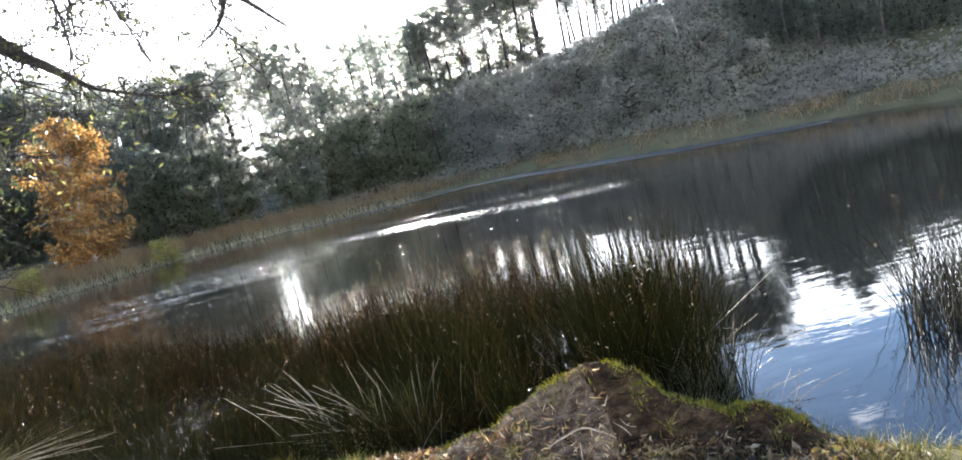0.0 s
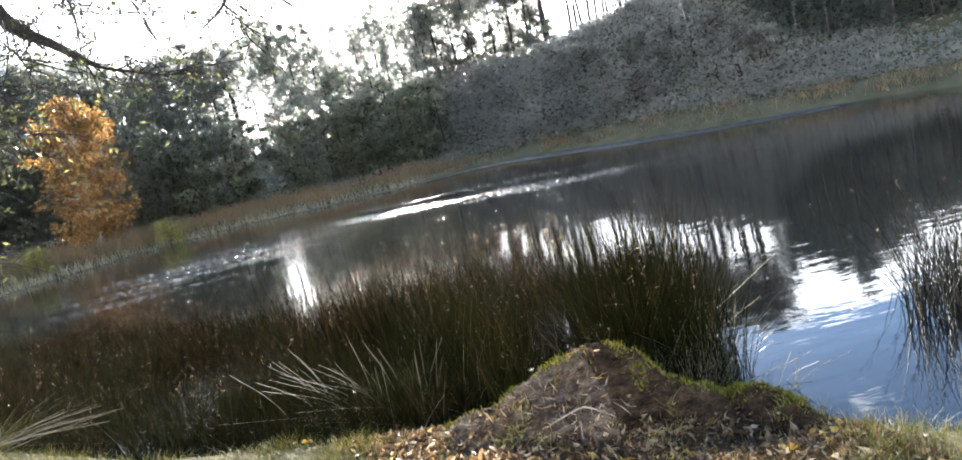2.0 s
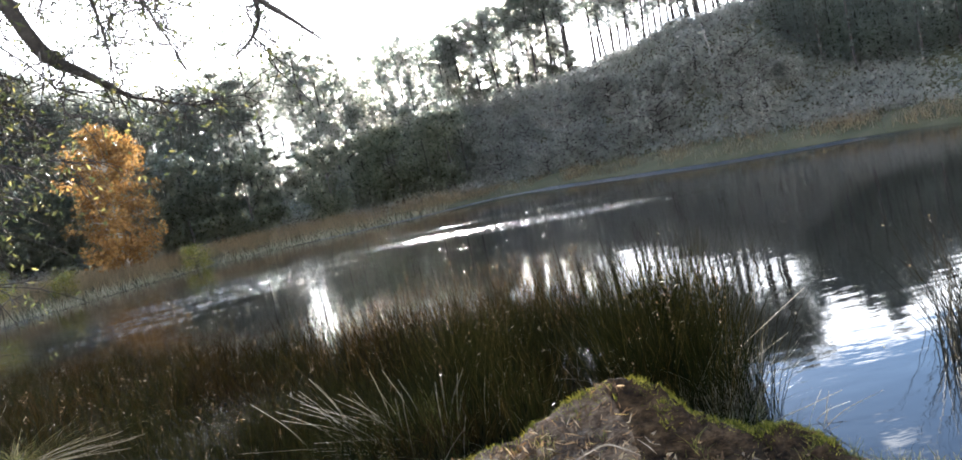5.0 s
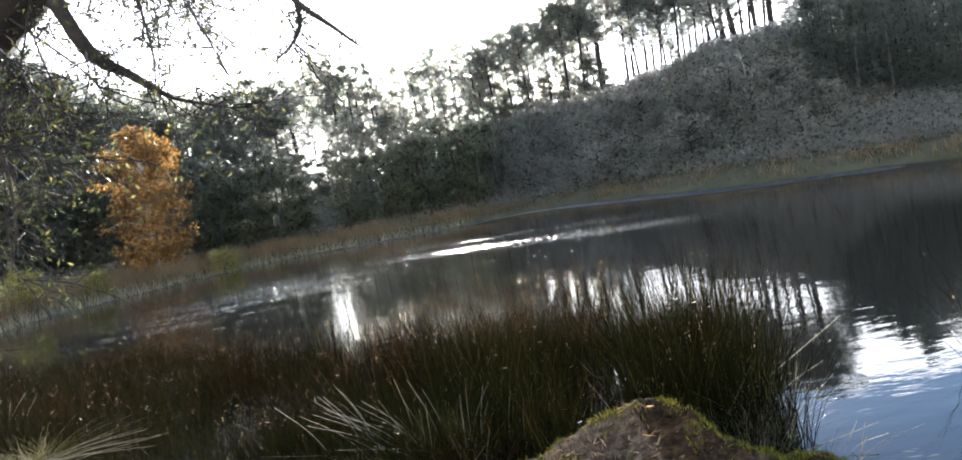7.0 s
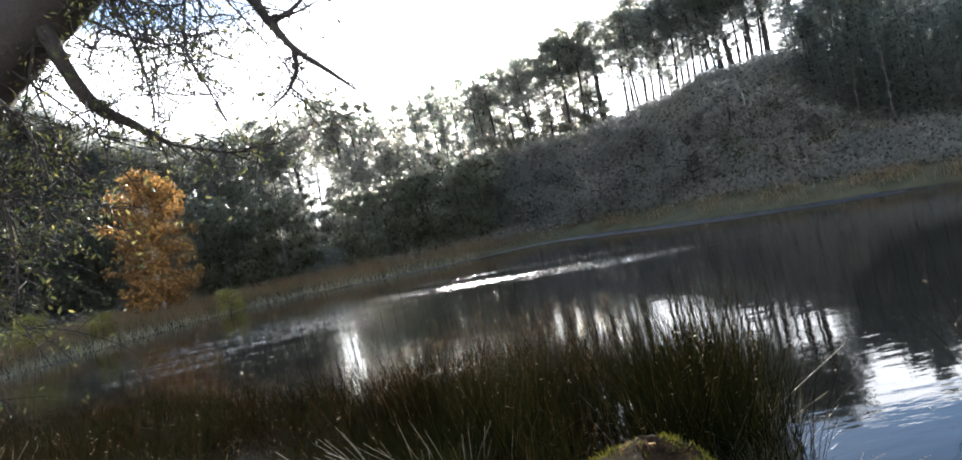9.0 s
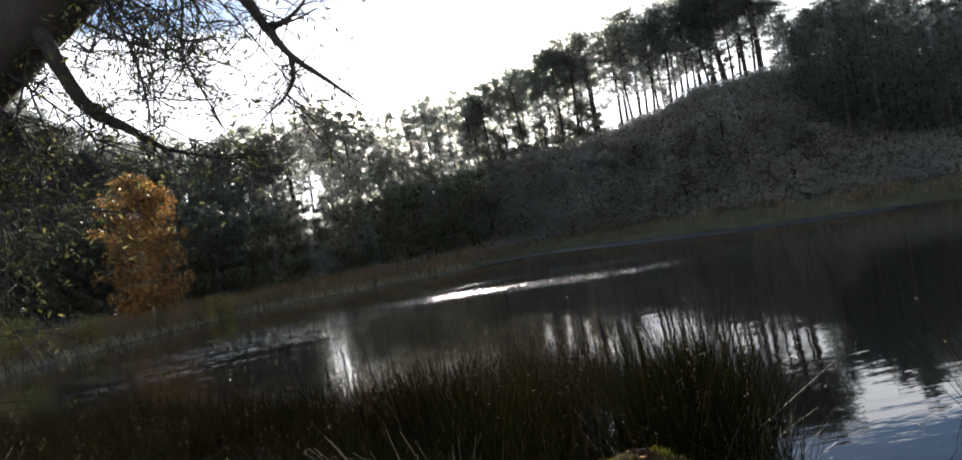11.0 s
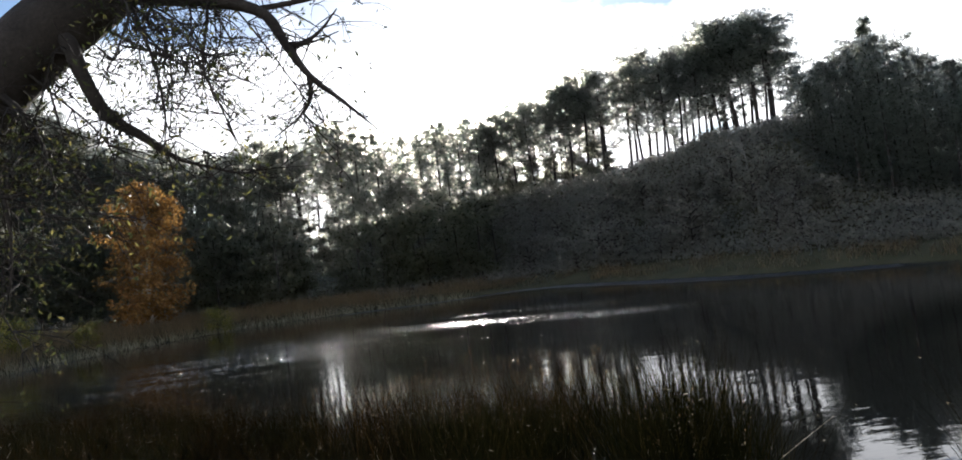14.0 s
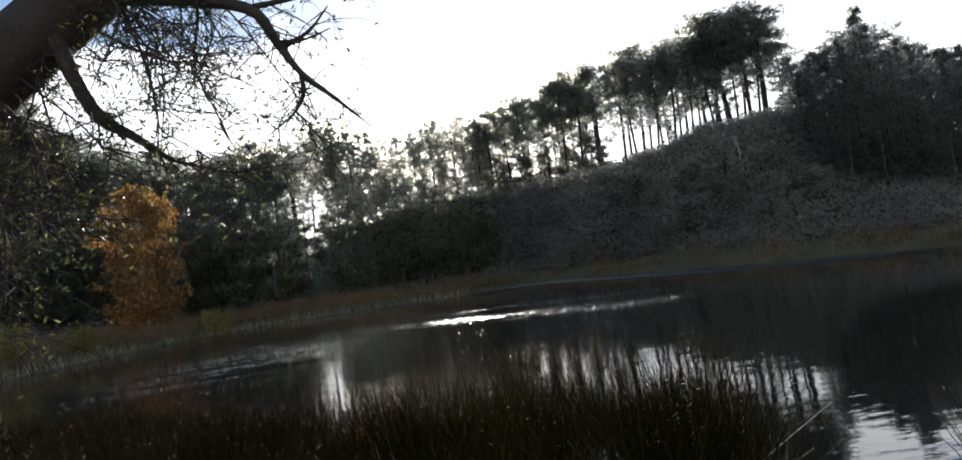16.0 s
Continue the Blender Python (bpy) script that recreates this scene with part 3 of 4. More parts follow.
for az, k in ((19.4, 4), (20.6, 1), (21.9, 2), (22.9, 3)):
    big = grow(pines, k, az, float(brow(az)[1]) + 2.0, -0.2)
    big.scale[0], big.scale[1] = 1.35, 1.35
# the wood on the low ground across the pond
grow(pines, 3, -12.7, 122.0, 1.0)
for i in range(112):
    az = -43 + 45 * (i + 0.8 * rng0.random()) / 112
    if -13.4 < az < -11.5:
        continue
    d = stretch(az) * ((57, 61, 65, 69)[i % 4] + rng0.random() * 3)
    slack = (0.0, 0.5, 1.2)[i % 3] + 0.5 * rng0.random() if not -3.4 < az < 1.2 else 0.05
    if i % 2 or (az > -10 and i % 4 == 0):
        grow(firs, i % 3, az, d, slack)
    else:
        grow(pines, i % 5, az, d, slack)
for i in range(85):
    az = -43 + 45.5 * (i + 0.7 * rng0.random()) / 85
    near = i % 5 < 3 and not -13.9 < az < -11.2
    d = 55 + 9 * rng0.random() if near else stretch(az) * (53 + rng0.random() * 6)
    x, y = polar(az, d)
    top = np.interp(az, [-42, -30, -20, -14, -12.5, -10.5, -5, 2], [10.0, 9.5, 7.8, 7.0, 4.0, 7.2, 7.5, 7.5]) * ((0.5 + 0.4 * rng0.random()) if near else (0.75 + 0.3 * rng0.random()))
    h = max(2.0, 1.85 + d * math.tan(radians(top)) - float(land(x, y)))
    (plant if i < 3 else plant_copy)(woods[i % 3], x, y, h / 7.0, 40 * i)
birch = broadleaf("birch_tree", 77, 9.4, 4.5, 0.05, M_GOLD, M_BIRCH_BARK, 0.2, 15000, 0.5, 150)
tagged(birch, "golden-leaved autumn birch at the water's edge", "birch tree")
plant(birch, *polar(-24.9, 48.0), 1.0)
# a second rank of firs that closes the wood below its tops
for i in range(34):
    az = -42 + 43 * (i + 0.8 * rng0.random()) / 34
    if not -13.7 < az < -11.3:
        grow(firs, i % 3, az, 80 + 8 * rng0.random(), 3.0 + 2.2 * rng0.random())


def undergrowth():
    """Heather, bracken and young bushes over the slopes."""
    rng = np.random.default_rng(5)
    az = np.concatenate([-45 + 92 * rng.random(6000), 0.5 + 33 * rng.random(7500)])
    d = 26 + 92 * rng.random(13500) ** 1.1
    x, y = d * np.sin(np.radians(az)), d * np.cos(np.radians(az))
    keep = shore_distance(x, y) > np.where(x < -8, 7.0, 3.0)
    x, y = x[keep], y[keep]
    c = np.stack([x, y, land(x, y) + 0.25], 1)
    size = (0.55 + 0.4 * rng.random(len(c)) + 0.25 * (wobble(x, y, 0.5) > 0.3)) * (1 + np.clip(np.hypot(x, y) - 45, 0, 60) / 50)
    at = clumps(rng, c, 1.0, 13, 0.6)
    at = np.repeat(c, 13, axis=0) + (at - np.repeat(c, 13, axis=0)) * np.repeat(size, 13)[:, None]
    return leaves(rng, at, 0.28 * (1 + np.clip(np.hypot(at[:, 0], at[:, 1]) - 45, 0, 60) / 55), 0.5)


scrub = piece("undergrowth", undergrowth(), M_SCRUB)
tagged(scrub, "dark brown heather and bracken on the slopes", "undergrowth", kind="stuff")


def sedge_belt(seed, n, near, far, height, thick):
    rng = np.random.default_rng(seed)
    x, y = -24 + 46 * rng.random(n), 9 + 44 * rng.random(n)
    d = shore_distance(x, y)
    keep = (d > near) & ((far > 1) | (x < -1)) & (d < np.where((x < -8) & (far > 1), 7.5, far)) & (wobble(x, y, 0.9) + rng.random(n) * 1.7 > np.where((x > 2) & (far > 1), 1.25, 0.1))
    x, y = x[keep], y[keep]
    v, f, tip, _ = blades(rng, np.stack([x, y, land(x, y) - 0.02], 1), height * np.where(x > 0, 0.6, 1.0), 0.4, thick, 3)
    return v, f


sedge = piece("sedge", sedge_belt(9, 90000, 0.3, 3.4, 0.85, 0.017), M_SEDGE)
tagged(sedge, "belt of tan autumn sedge along the far shore", "sedge", kind="stuff")
fringe = piece("reed_fringe", sedge_belt(10, 90000, -0.7, 0.15, 0.62, 0.022), M_FRINGE)
tagged(fringe, "pale bleached reed fringe at the far waterline", "reeds", kind="stuff")
slope_bush = broadleaf("slope_bush", 93, 3.0, 3.2, 0.02, M_SCRUB, M_BARK, 0.3, 800, 0.1, 18)
tagged(slope_bush, "grey-brown leafless scrub bush on the hillside", "bush", "bushes on the hillside")
rng4 = np.random.default_rng(17)
for i in range(56):
    az = 1 + 25 * rng4.random()
    _, d1, r1 = brow(az)
    d = float(r1) + 5 + (float(d1) - float(r1) - 22) * rng4.random() ** 0.8
    h = 1.4 + 1.7 * rng4.random()
    if i == 0:
        plant(slope_bush, *polar(az, d), h / 3.0)
    else:
        plant_copy(slope_bush, *polar(az, d), h / 3.0, 360 * rng4.random())


def bare_tree(az, d, height, lean, mat, label, twigs):
    """A thin leafless tree."""
    rng = np.random.default_rng(int(az * 10))
    base = new("bare_tree")
    x, y = polar(az, d)
    z = float(land(x, y))
    line, rad = smooth_line([(x, y, z - 0.3), (x + lean * 0.45, y, z + height * 0.5), (x + lean, y, z + height)], [0.012 * height, 0.009 * height, 0.003 * height], 5)
    piece("trunk", tube(line, rad, 6), mat, base, smooth=True)
    for _ in range(twigs):
        p = line[rng.integers(len(line) // 2, len(line))]
        e = p + np.array([rng.normal() * 0.6, rng.normal() * 0.6, 0.6 + 0.8 * rng.random()])
        ln, rd = smooth_line([p, (p + e) / 2 + rng.normal(0, 0.05, 3), e], [0.037, 0.025, 0.01], 2)
        piece("branch", tube(ln, rd, 4), mat, base)
    return tagged(base, label, "tree", "bare trees on the hill")


bare_tree(10.5, 96.0, 15.6, 0.4, M_BARK, "thin leafless tree among the ridge pines", 14)
bare_tree(7.6, 102.0, 14.2, -0.4, M_BARK, "thin leafless tree among the ridge pines", 12)
bare_tree(21.0, 48.5, 3.8, -0.5, M_BIRCH_BARK, "pale leaning dead trunk on the dark slope", 0)
FAR_BUSH = [(-15.9, 42.3, 1.5), (-16.6, 17.5, 1.2), (-20.0, 36.0, 1.3), (-21.7, 33.0, 1.7)]
bush = broadleaf("waterside_bush", 91, 3.0, 3.4, 0.02, M_GRASS, M_BARK, 0.14, 3600, 0.1, 60)
tagged(bush, "low yellow-green leafy bush by the water", "bush", "bushes at the waterside")
for i, (x, y, h) in enumerate(FAR_BUSH):
    if i == 0:
        plant(bush, x, y, h / 3.0)
    else:
        plant_copy(bush, x, y, h / 3.0, 80 * i)


# ---------------------------------------------------------------- the overhanging tree
def overhanging_tree():
    rng = np.random.default_rng(21)
    base = new("overhanging_tree")
    gz = float(land(-5.6, 4.9))
    line, rad = smooth_line([(-5.6, 4.9, gz - 0.3), (-4.9, 5.05, 1.7), (-3.75, 5.2, 3.3), (-2.75, 5.25, 4.12), (-1.6, 5.3, 4.75), (-0.2, 5.5, 5.2)],
                            [0.36, 0.32, 0.29, 0.25, 0.15, 0.06], 7)
    piece("trunk", tube(line, rad, 14, 0.03, rng), M_BARK, base, smooth=True)
    main = [
        ([(-2.98, 5.2, 3.98), (-2.78, 5.12, 3.86), (-2.68, 5.1, 3.59), (-2.58, 5.2, 3.30), (-2.38, 5.25, 3.14), (-2.16, 5.3, 2.95), (-1.95, 5.35, 2.86), (-1.7, 5.35, 2.78), (-1.45, 5.3, 2.80)], [.075, .062, .055, .05, .036, .018, .01, .007, .003]),
        ([(-2.75, 5.25, 4.2), (-2.08, 5.2, 4.10), (-1.42, 5.2, 3.93), (-1.22, 5.2, 3.62), (-1.09, 5.2, 3.40), (-0.87, 5.2, 3.18), (-0.64, 5.2, 2.94)], [.06, .05, .045, .035, .025, .015, .004]),
        ([(-1.09, 5.2, 3.40), (-1.10, 5.2, 3.24), (-1.19, 5.2, 3.11), (-1.40, 5.22, 2.98)], [.02, .016, .011, .004]),
        ([(-1.17, 5.2, 3.13), (-1.08, 5.2, 3.03), (-0.98, 5.2, 2.98)], [.010, .007, .003]),
        ([(-1.75, 5.15, 4.02), (-1.77, 5.15, 3.86), (-1.83, 5.15, 3.55), (-1.74, 5.15, 3.25), (-1.62, 5.15, 2.90)], [.014, .012, .01, .008, .003]),
        ([(-2.35, 5.1, 4.3), (-2.22, 5.1, 3.84), (-2.15, 5.1, 3.56), (-2.12, 5.1, 3.19), (-2.16, 5.1, 2.95)], [.016, .013, .011, .008, .003]),
        ([(-2.62, 5.3, 4.0), (-2.4, 5.4, 3.86), (-2.2, 5.5, 3.75), (-1.9, 5.6, 3.72)], [.014, .012, .008, .003]),
        ([(-1.42, 5.2, 3.93), (-1.05, 5.25, 3.98), (-0.75, 5.3, 4.05)], [.025, .018, .008]),
        ([(-1.20, 5.2, 3.60), (-1.0, 5.25, 3.72), (-0.85, 5.3, 3.9)], [.02, .013, .005]),
        ([(-1.25, 5.2, 3.66), (-1.05, 5.15, 3.62), (-0.82, 5.1, 3.66)], [.014, .009, .004]),
        ([(-3.3, 5.1, 3.55), (-3.05, 5.0, 3.3), (-2.9, 4.95, 3.0), (-2.85, 4.95, 2.6)], [.03, .022, .014, .004]),
        ([(-3.6, 5.1, 3.3), (-3.3, 5.0, 2.95), (-3.2, 4.95, 2.5), (-3.22, 4.9, 2.0)], [.03, .022, .014, .004]),
    ]
    for _ in range(26):
        i = rng.integers(len(line) // 2 - 7, len(line) - 9)
        p = line[i] + np.array([0.05, -0.1, -0.12])
        e = p + np.array([-0.3 + 1.25 * rng.random(), rng.normal() * 0.4, -0.45 - 1.15 * rng.random()])
        main.append(([p, (p + e) / 2 + np.array([0.1, 0, 0.08]) + rng.normal(0, 0.08, 3), e], [.010, .007, .003]))
    lines = []
    for pts, rr in main:
        ln, rd = smooth_line(pts, rr, 5)
        lines.append((ln, rd))
        piece("limb", tube(ln, rd, 7, 0.06, rng), M_BARK, base, smooth=True)
    twigs, leaf_at = [], []
    for ln, rd in lines:
        length = np.linalg.norm(np.diff(ln, axis=0), axis=1).sum()
        for _ in range(int(length * (16 if rd[0] < 0.018 and ln[-1][0] < -1.5 else 9 if ln[-1][0] > -1.3 else 32))):
            i = rng.integers(1, len(ln) - 1)
            p = ln[i]
            way = unit(rng, 1)[0] * np.array([1.0, 0.8, 0.7]) + np.array([0.15, 0, -0.2])
            reach = 0.15 + 0.38 * rng.random()
            q1 = p + way * reach * 0.5 + rng.normal(0, 0.06, 3)
            q2 = p + way * reach + np.array([0, 0, -0.12 * reach]) + rng.normal(0, 0.05, 3)
            tl, tr = smooth_line([p, q1, q2], [.006, .004, .0018], 3)
            twigs.append(tube(tl, tr, 4))
            for s in range(2):
                w2 = way * 0.5 + unit(rng, 1)[0] * 0.7
                q3 = q1 + w2 * reach * 0.5
                q4 = q1 + w2 * reach * 0.85 + np.array([0, 0, -0.06])
                tl2, tr2 = smooth_line([q1, q3, q4], [.0035, .0025, .0012], 2)
                twigs.append(tube(tl2, tr2, 3))
                leaf_at += [q4, q3 + rng.normal(0, 0.03, 3)]
            leaf_at.append(q2)
    tagged(piece("twig_spray", joined(twigs), M_BARK, base), kind="stuff")
    pick = np.array(leaf_at)
    pick = np.concatenate([pick, pick + rng.normal(0, 0.035, pick.shape)])[rng.random(2 * len(pick)) < 0.5]
    piece("foliage", leaves(rng, pick, 0.052, 0.33, 0.5), M_WILLOW, base, "sparse narrow yellow-green leaves")
    return tagged(base, "dark leaning tree with bare twigs overhanging the pond", "tree")


overhanging_tree()


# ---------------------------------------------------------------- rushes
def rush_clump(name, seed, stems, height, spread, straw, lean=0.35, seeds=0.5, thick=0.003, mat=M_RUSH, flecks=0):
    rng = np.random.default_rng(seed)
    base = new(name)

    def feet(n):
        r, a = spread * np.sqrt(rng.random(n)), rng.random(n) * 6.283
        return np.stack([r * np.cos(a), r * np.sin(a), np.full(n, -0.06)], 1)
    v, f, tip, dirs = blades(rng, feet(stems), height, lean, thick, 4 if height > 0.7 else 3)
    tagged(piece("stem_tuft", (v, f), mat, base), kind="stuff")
    if seeds:
        pick = tip[rng.random(len(tip)) < seeds]
        at = np.repeat(pick, 6, axis=0) + rng.normal(0, 1, (len(pick) * 6, 3)) * np.array([0.008, 0.008, 0.022]) - np.array([0, 0, 0.03])
        tagged(piece("seed_tuft", leaves(rng, at, 0.015, 0.4), M_SEED, base, "rust-brown seed heads"), kind="stuff")
    # loose pale flecks whose bleached colour imitates glints of sun on the rushes
    if flecks:
        pick = tip[rng.integers(0, len(tip), flecks)] * np.array([1, 1, 0]) + np.array([0, 0, 1]) * (height * (0.35 + 0.6 * rng.random((flecks, 1))))
        tagged(piece("dead_tip_tuft", leaves(rng, pick, 0.034, 0.10), M_STRAW, base, "pale leaf flecks standing in for sun glints"), kind="stuff")
    if straw:
        v, f, _, _ = blades(rng, feet(straw), height * 0.7, lean * 2.4, 0.0026, 6, 0.2)
        tagged(piece("dead_tuft", (v, f), M_STRAW, base, "bleached dead stems"), kind="stuff")
    return base


GREEN = "clump of green-brown rushes standing in the pond edge"
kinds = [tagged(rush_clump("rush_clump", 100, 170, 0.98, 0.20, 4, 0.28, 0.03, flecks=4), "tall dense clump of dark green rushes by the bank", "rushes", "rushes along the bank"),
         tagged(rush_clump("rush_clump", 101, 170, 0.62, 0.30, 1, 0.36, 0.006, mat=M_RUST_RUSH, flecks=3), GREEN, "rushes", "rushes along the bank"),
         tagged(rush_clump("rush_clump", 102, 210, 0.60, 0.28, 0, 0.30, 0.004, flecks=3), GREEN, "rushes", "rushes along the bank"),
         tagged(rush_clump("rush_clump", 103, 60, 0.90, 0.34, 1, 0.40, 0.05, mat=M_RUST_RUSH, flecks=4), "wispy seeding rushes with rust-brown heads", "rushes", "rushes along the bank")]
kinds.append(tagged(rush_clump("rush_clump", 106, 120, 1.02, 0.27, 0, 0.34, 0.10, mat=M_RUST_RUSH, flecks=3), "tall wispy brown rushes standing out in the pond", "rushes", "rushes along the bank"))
thin = tagged(rush_clump("rush_clump", 104, 64, 0.84, 0.24, 3, 0.34, 0.0, 0.0054, M_DARK_RUSH), "sparse dark upright rushes in open water", "rushes", "rushes in open water")
rng1 = np.random.default_rng(3)
begun = set()
TALL = [(0.95, 4.55), (1.2, 4.45), (1.4, 4.4), (1.1, 4.8), (0.82, 4.95), (1.3, 4.75), (1.0, 5.15), (1.25, 5.1), (0.85, 5.4), (1.15, 5.5), (1.0, 5.9), (0.7, 5.75), (1.4, 5.5), (1.2, 6.15), (-0.12, 5.5), (-0.25, 5.9), (-0.02, 6.2), (-0.2, 6.6)]
spots = [(x, y, 0) for x, y in TALL] + [(x + 0.1 * (j % 2), 5.65 + 0.33 * j, 0) for j in range(3) for x in (-0.5, -0.3, -0.1, 0.1, 0.28)] + [(x, y, 2) for x, y in ((-0.85, 5.55), (-0.7, 5.75), (-0.95, 5.9), (-0.75, 6.1), (-0.6, 5.4), (-0.55, 5.15))]
spots += [(-1.15 - 0.24 * (j % 6) + 0.06 * (j // 6), 5.05 + 0.13 * (j % 6) + 0.27 * (j // 6), 2) for j in range(24)]
wisps = [(-3.6 + 0.27 * j, 8.9 - 0.13 * j + 0.35 * (j % 3), 3) for j in range(13)] + [(-1.6 + 0.105 * j, 6.5 + 0.42 * (j % 4), 4) for j in range(24)]
for _ in range(9000):
    x, y = -9.5 + 10.2 * rng1.random(), 4.3 + 8.5 * rng1.random()
    d = float(shore_distance(x, y))
    deep = np.interp(x, [-9, -5, -2.5, -0.9, -0.2, 0.3, 0.7], [3.6, 3.4, 3.6, 3.0, 2.2, 1.9, 1.9])
    room = 0.10 if d > -0.9 else 0.15
    if 0.05 > d > -deep and all((x - a) ** 2 + (y - b) ** 2 > room for a, b, _ in spots):
        if x > 0.3:
            k = 1 if rng1.random() < 0.6 else 3
        elif x > -0.9:
            k = int(rng1.choice([0, 1, 2], p=[0.5, 0.2, 0.3]))
        else:
            k = int(rng1.choice([1, 2, 3], p=[0.05, 0.88, 0.07] if x > -2.2 else [0.15, 0.72, 0.13] if d > -1.4 else [0.4, 0.4, 0.2]))
        spots.append((x, y, k))
for x, y, k in spots + wisps:
    m = pose(x, y, max(-0.12, float(land(x, y))), 0, 0, 360 * rng1.random()) @ Matrix.Scale((0.8 + 0.35 * rng1.random()) * (1.02 if k == 0 and x < 0.35 and y > 5.6 else 0.86 if k == 0 and x < 0.35 else 1.15 if k == 0 else 1.0), 4)
    if k in begun:
        copy_thing(kinds[k], pose(0, 0, 0)).matrix_basis = m
    else:
        begun.add(k)
        kinds[k].matrix_basis = m
skirt = tagged(rush_clump("rush_clump", 105, 30, 0.8, 0.10, 85, 0.2, 0.0), "rush clump with a skirt of bleached dead stems", "rushes", "rushes along the bank")
for i, (x, y) in enumerate([(1.42, 4.36), (1.25, 4.32), (1.52, 4.55), (1.05, 4.34)]):
    m = pose(x, y, -0.03, 0, 0, 90 * i) @ Matrix.Scale((0.85, 0.75, 1.0, 0.6)[i], 4)
    if i:
        copy_thing(skirt, pose(0, 0, 0)).matrix_basis = m
    else:
        skirt.matrix_basis = m
for i, (x, y) in enumerate([(3.02, 4.5), (3.3, 4.75), (3.62, 4.55), (3.55, 5.15), (3.95, 4.9), (3.8, 4.6), (3.75, 5.0), (4.1, 4.65)]):
    m = pose(x, y, -0.06, 0, 0, 70 * i) @ Matrix.Scale(0.9 + 0.08 * (i % 3), 4)
    if i:
        copy_thing(thin, pose(0, 0, 0)).matrix_basis = m
    else:
        thin.matrix_basis = m


for x, y in ((1.16, 4.72), (1.32, 4.92), (1.22, 5.05)):
    c = copy_thing(kinds[0], pose(0, 0, 0))
    c.matrix_basis = pose(x, y, -0.1, 0, 4, 210 * x) @ Matrix.Scale(1.36, 4)
for x, y in ((3.42, 4.95), (3.7, 4.75)):
    c = copy_thing(kinds[3], pose(0, 0, 0))
    c.matrix_basis = pose(x, y, -0.08, 0, 0, 130 * x) @ Matrix.Scale(1.22, 4)


def tussock(x, y, seed, n, height, lean, dead, way, dead_lean, dead_high, mat=M_TUSSOCK):
    """A grass tussock with bleached dead stalks lying over to one side."""
    rng = np.random.default_rng(seed)
    base = new("grass_tussock")
    z = max(-0.08, float(land(x, y)))
    r, a = 0.16 * np.sqrt(rng.random(n)), rng.random(n) * 6.283
    v, f, _, _ = blades(rng, np.stack([x + r * np.cos(a), y + r * np.sin(a), np.full(n, z - 0.03)], 1), height, lean, 0.0028, 6, 0.6)
    tagged(piece("blade_tuft", (v, f), mat, base), kind="stuff")
    for i in range(dead):
        foot = np.array([x + rng.normal() * 0.15, y + rng.normal() * 0.09, z])
        side = np.array([way[0] + rng.normal() * 0.3, way[1] + rng.normal() * 0.3, 0.0])
        reach, high = dead_lean * (0.15 + 0.95 * rng.random()), dead_high * (0.38 + 0.7 * rng.random())
        ln, rd = smooth_line([foot, foot + side * reach * 0.45 + np.array([0, 0, high * 0.6]), foot + side * reach + np.array([0, 0, high])], [.0024, .0020, .0011], 5)
        piece("dead_stalk", tube(ln, rd, 5), M_STRAW, base, "bleached leaning dead stalk")
    return tagged(base, "grass tussock with bleached leaning stalks on the bank", "grass tussock", "tussocks on the bank")


tussock(-0.7, 5.1, 41, 260, 0.52, 0.2, 24, (-0.95, 0.1), 0.8, 0.64)
tussock(-0.46, 5.0, 46, 130, 0.50, 0.14, 14, (0.2, 0.1), 0.25, 0.56)
tussock(-1.08, 5.35, 42, 150, 0.42, 0.34, 12, (-0.9, 0.2), 0.6, 0.66)
tussock(-4.35, 6.25, 43, 300, 0.30, 0.85, 22, (1.0, -0.35), 1.1, 0.2, M_GRASS)
tussock(-0.45, 4.5, 44, 120, 0.30, 0.22, 3, (0.5, 0.2), 0.3, 0.35)
tussock(1.42, 3.95, 45, 60, 0.35, 0.3, 16, (0.7, -0.35), 0.32, 0.28)


def dry_stalk(points):
    ln, rd = smooth_line(points, [.0034, .003, .0027, .0014], 6)
    return tagged(piece("dry_stalk", tube(ln, rd, 6), M_STRAW, smooth=True), "single bleached stalk leaning over the water", "dry stalk", "dry stalks")


dry_stalk([(0.80, 4.42, -0.05), (1.20, 4.55, 0.17), (1.62, 4.70, 0.35), (2.18, 4.90, 0.58)])
dry_stalk([(1.10, 4.40, -0.05), (1.36, 4.48, 0.13), (1.62, 4.58, 0.27), (1.93, 4.70, 0.36)])
dry_stalk([(1.10, 4.16, -0.05), (1.40, 4.17, 0.0), (1.70, 4.18, 0.05), (1.98, 4.20, 0.10)])


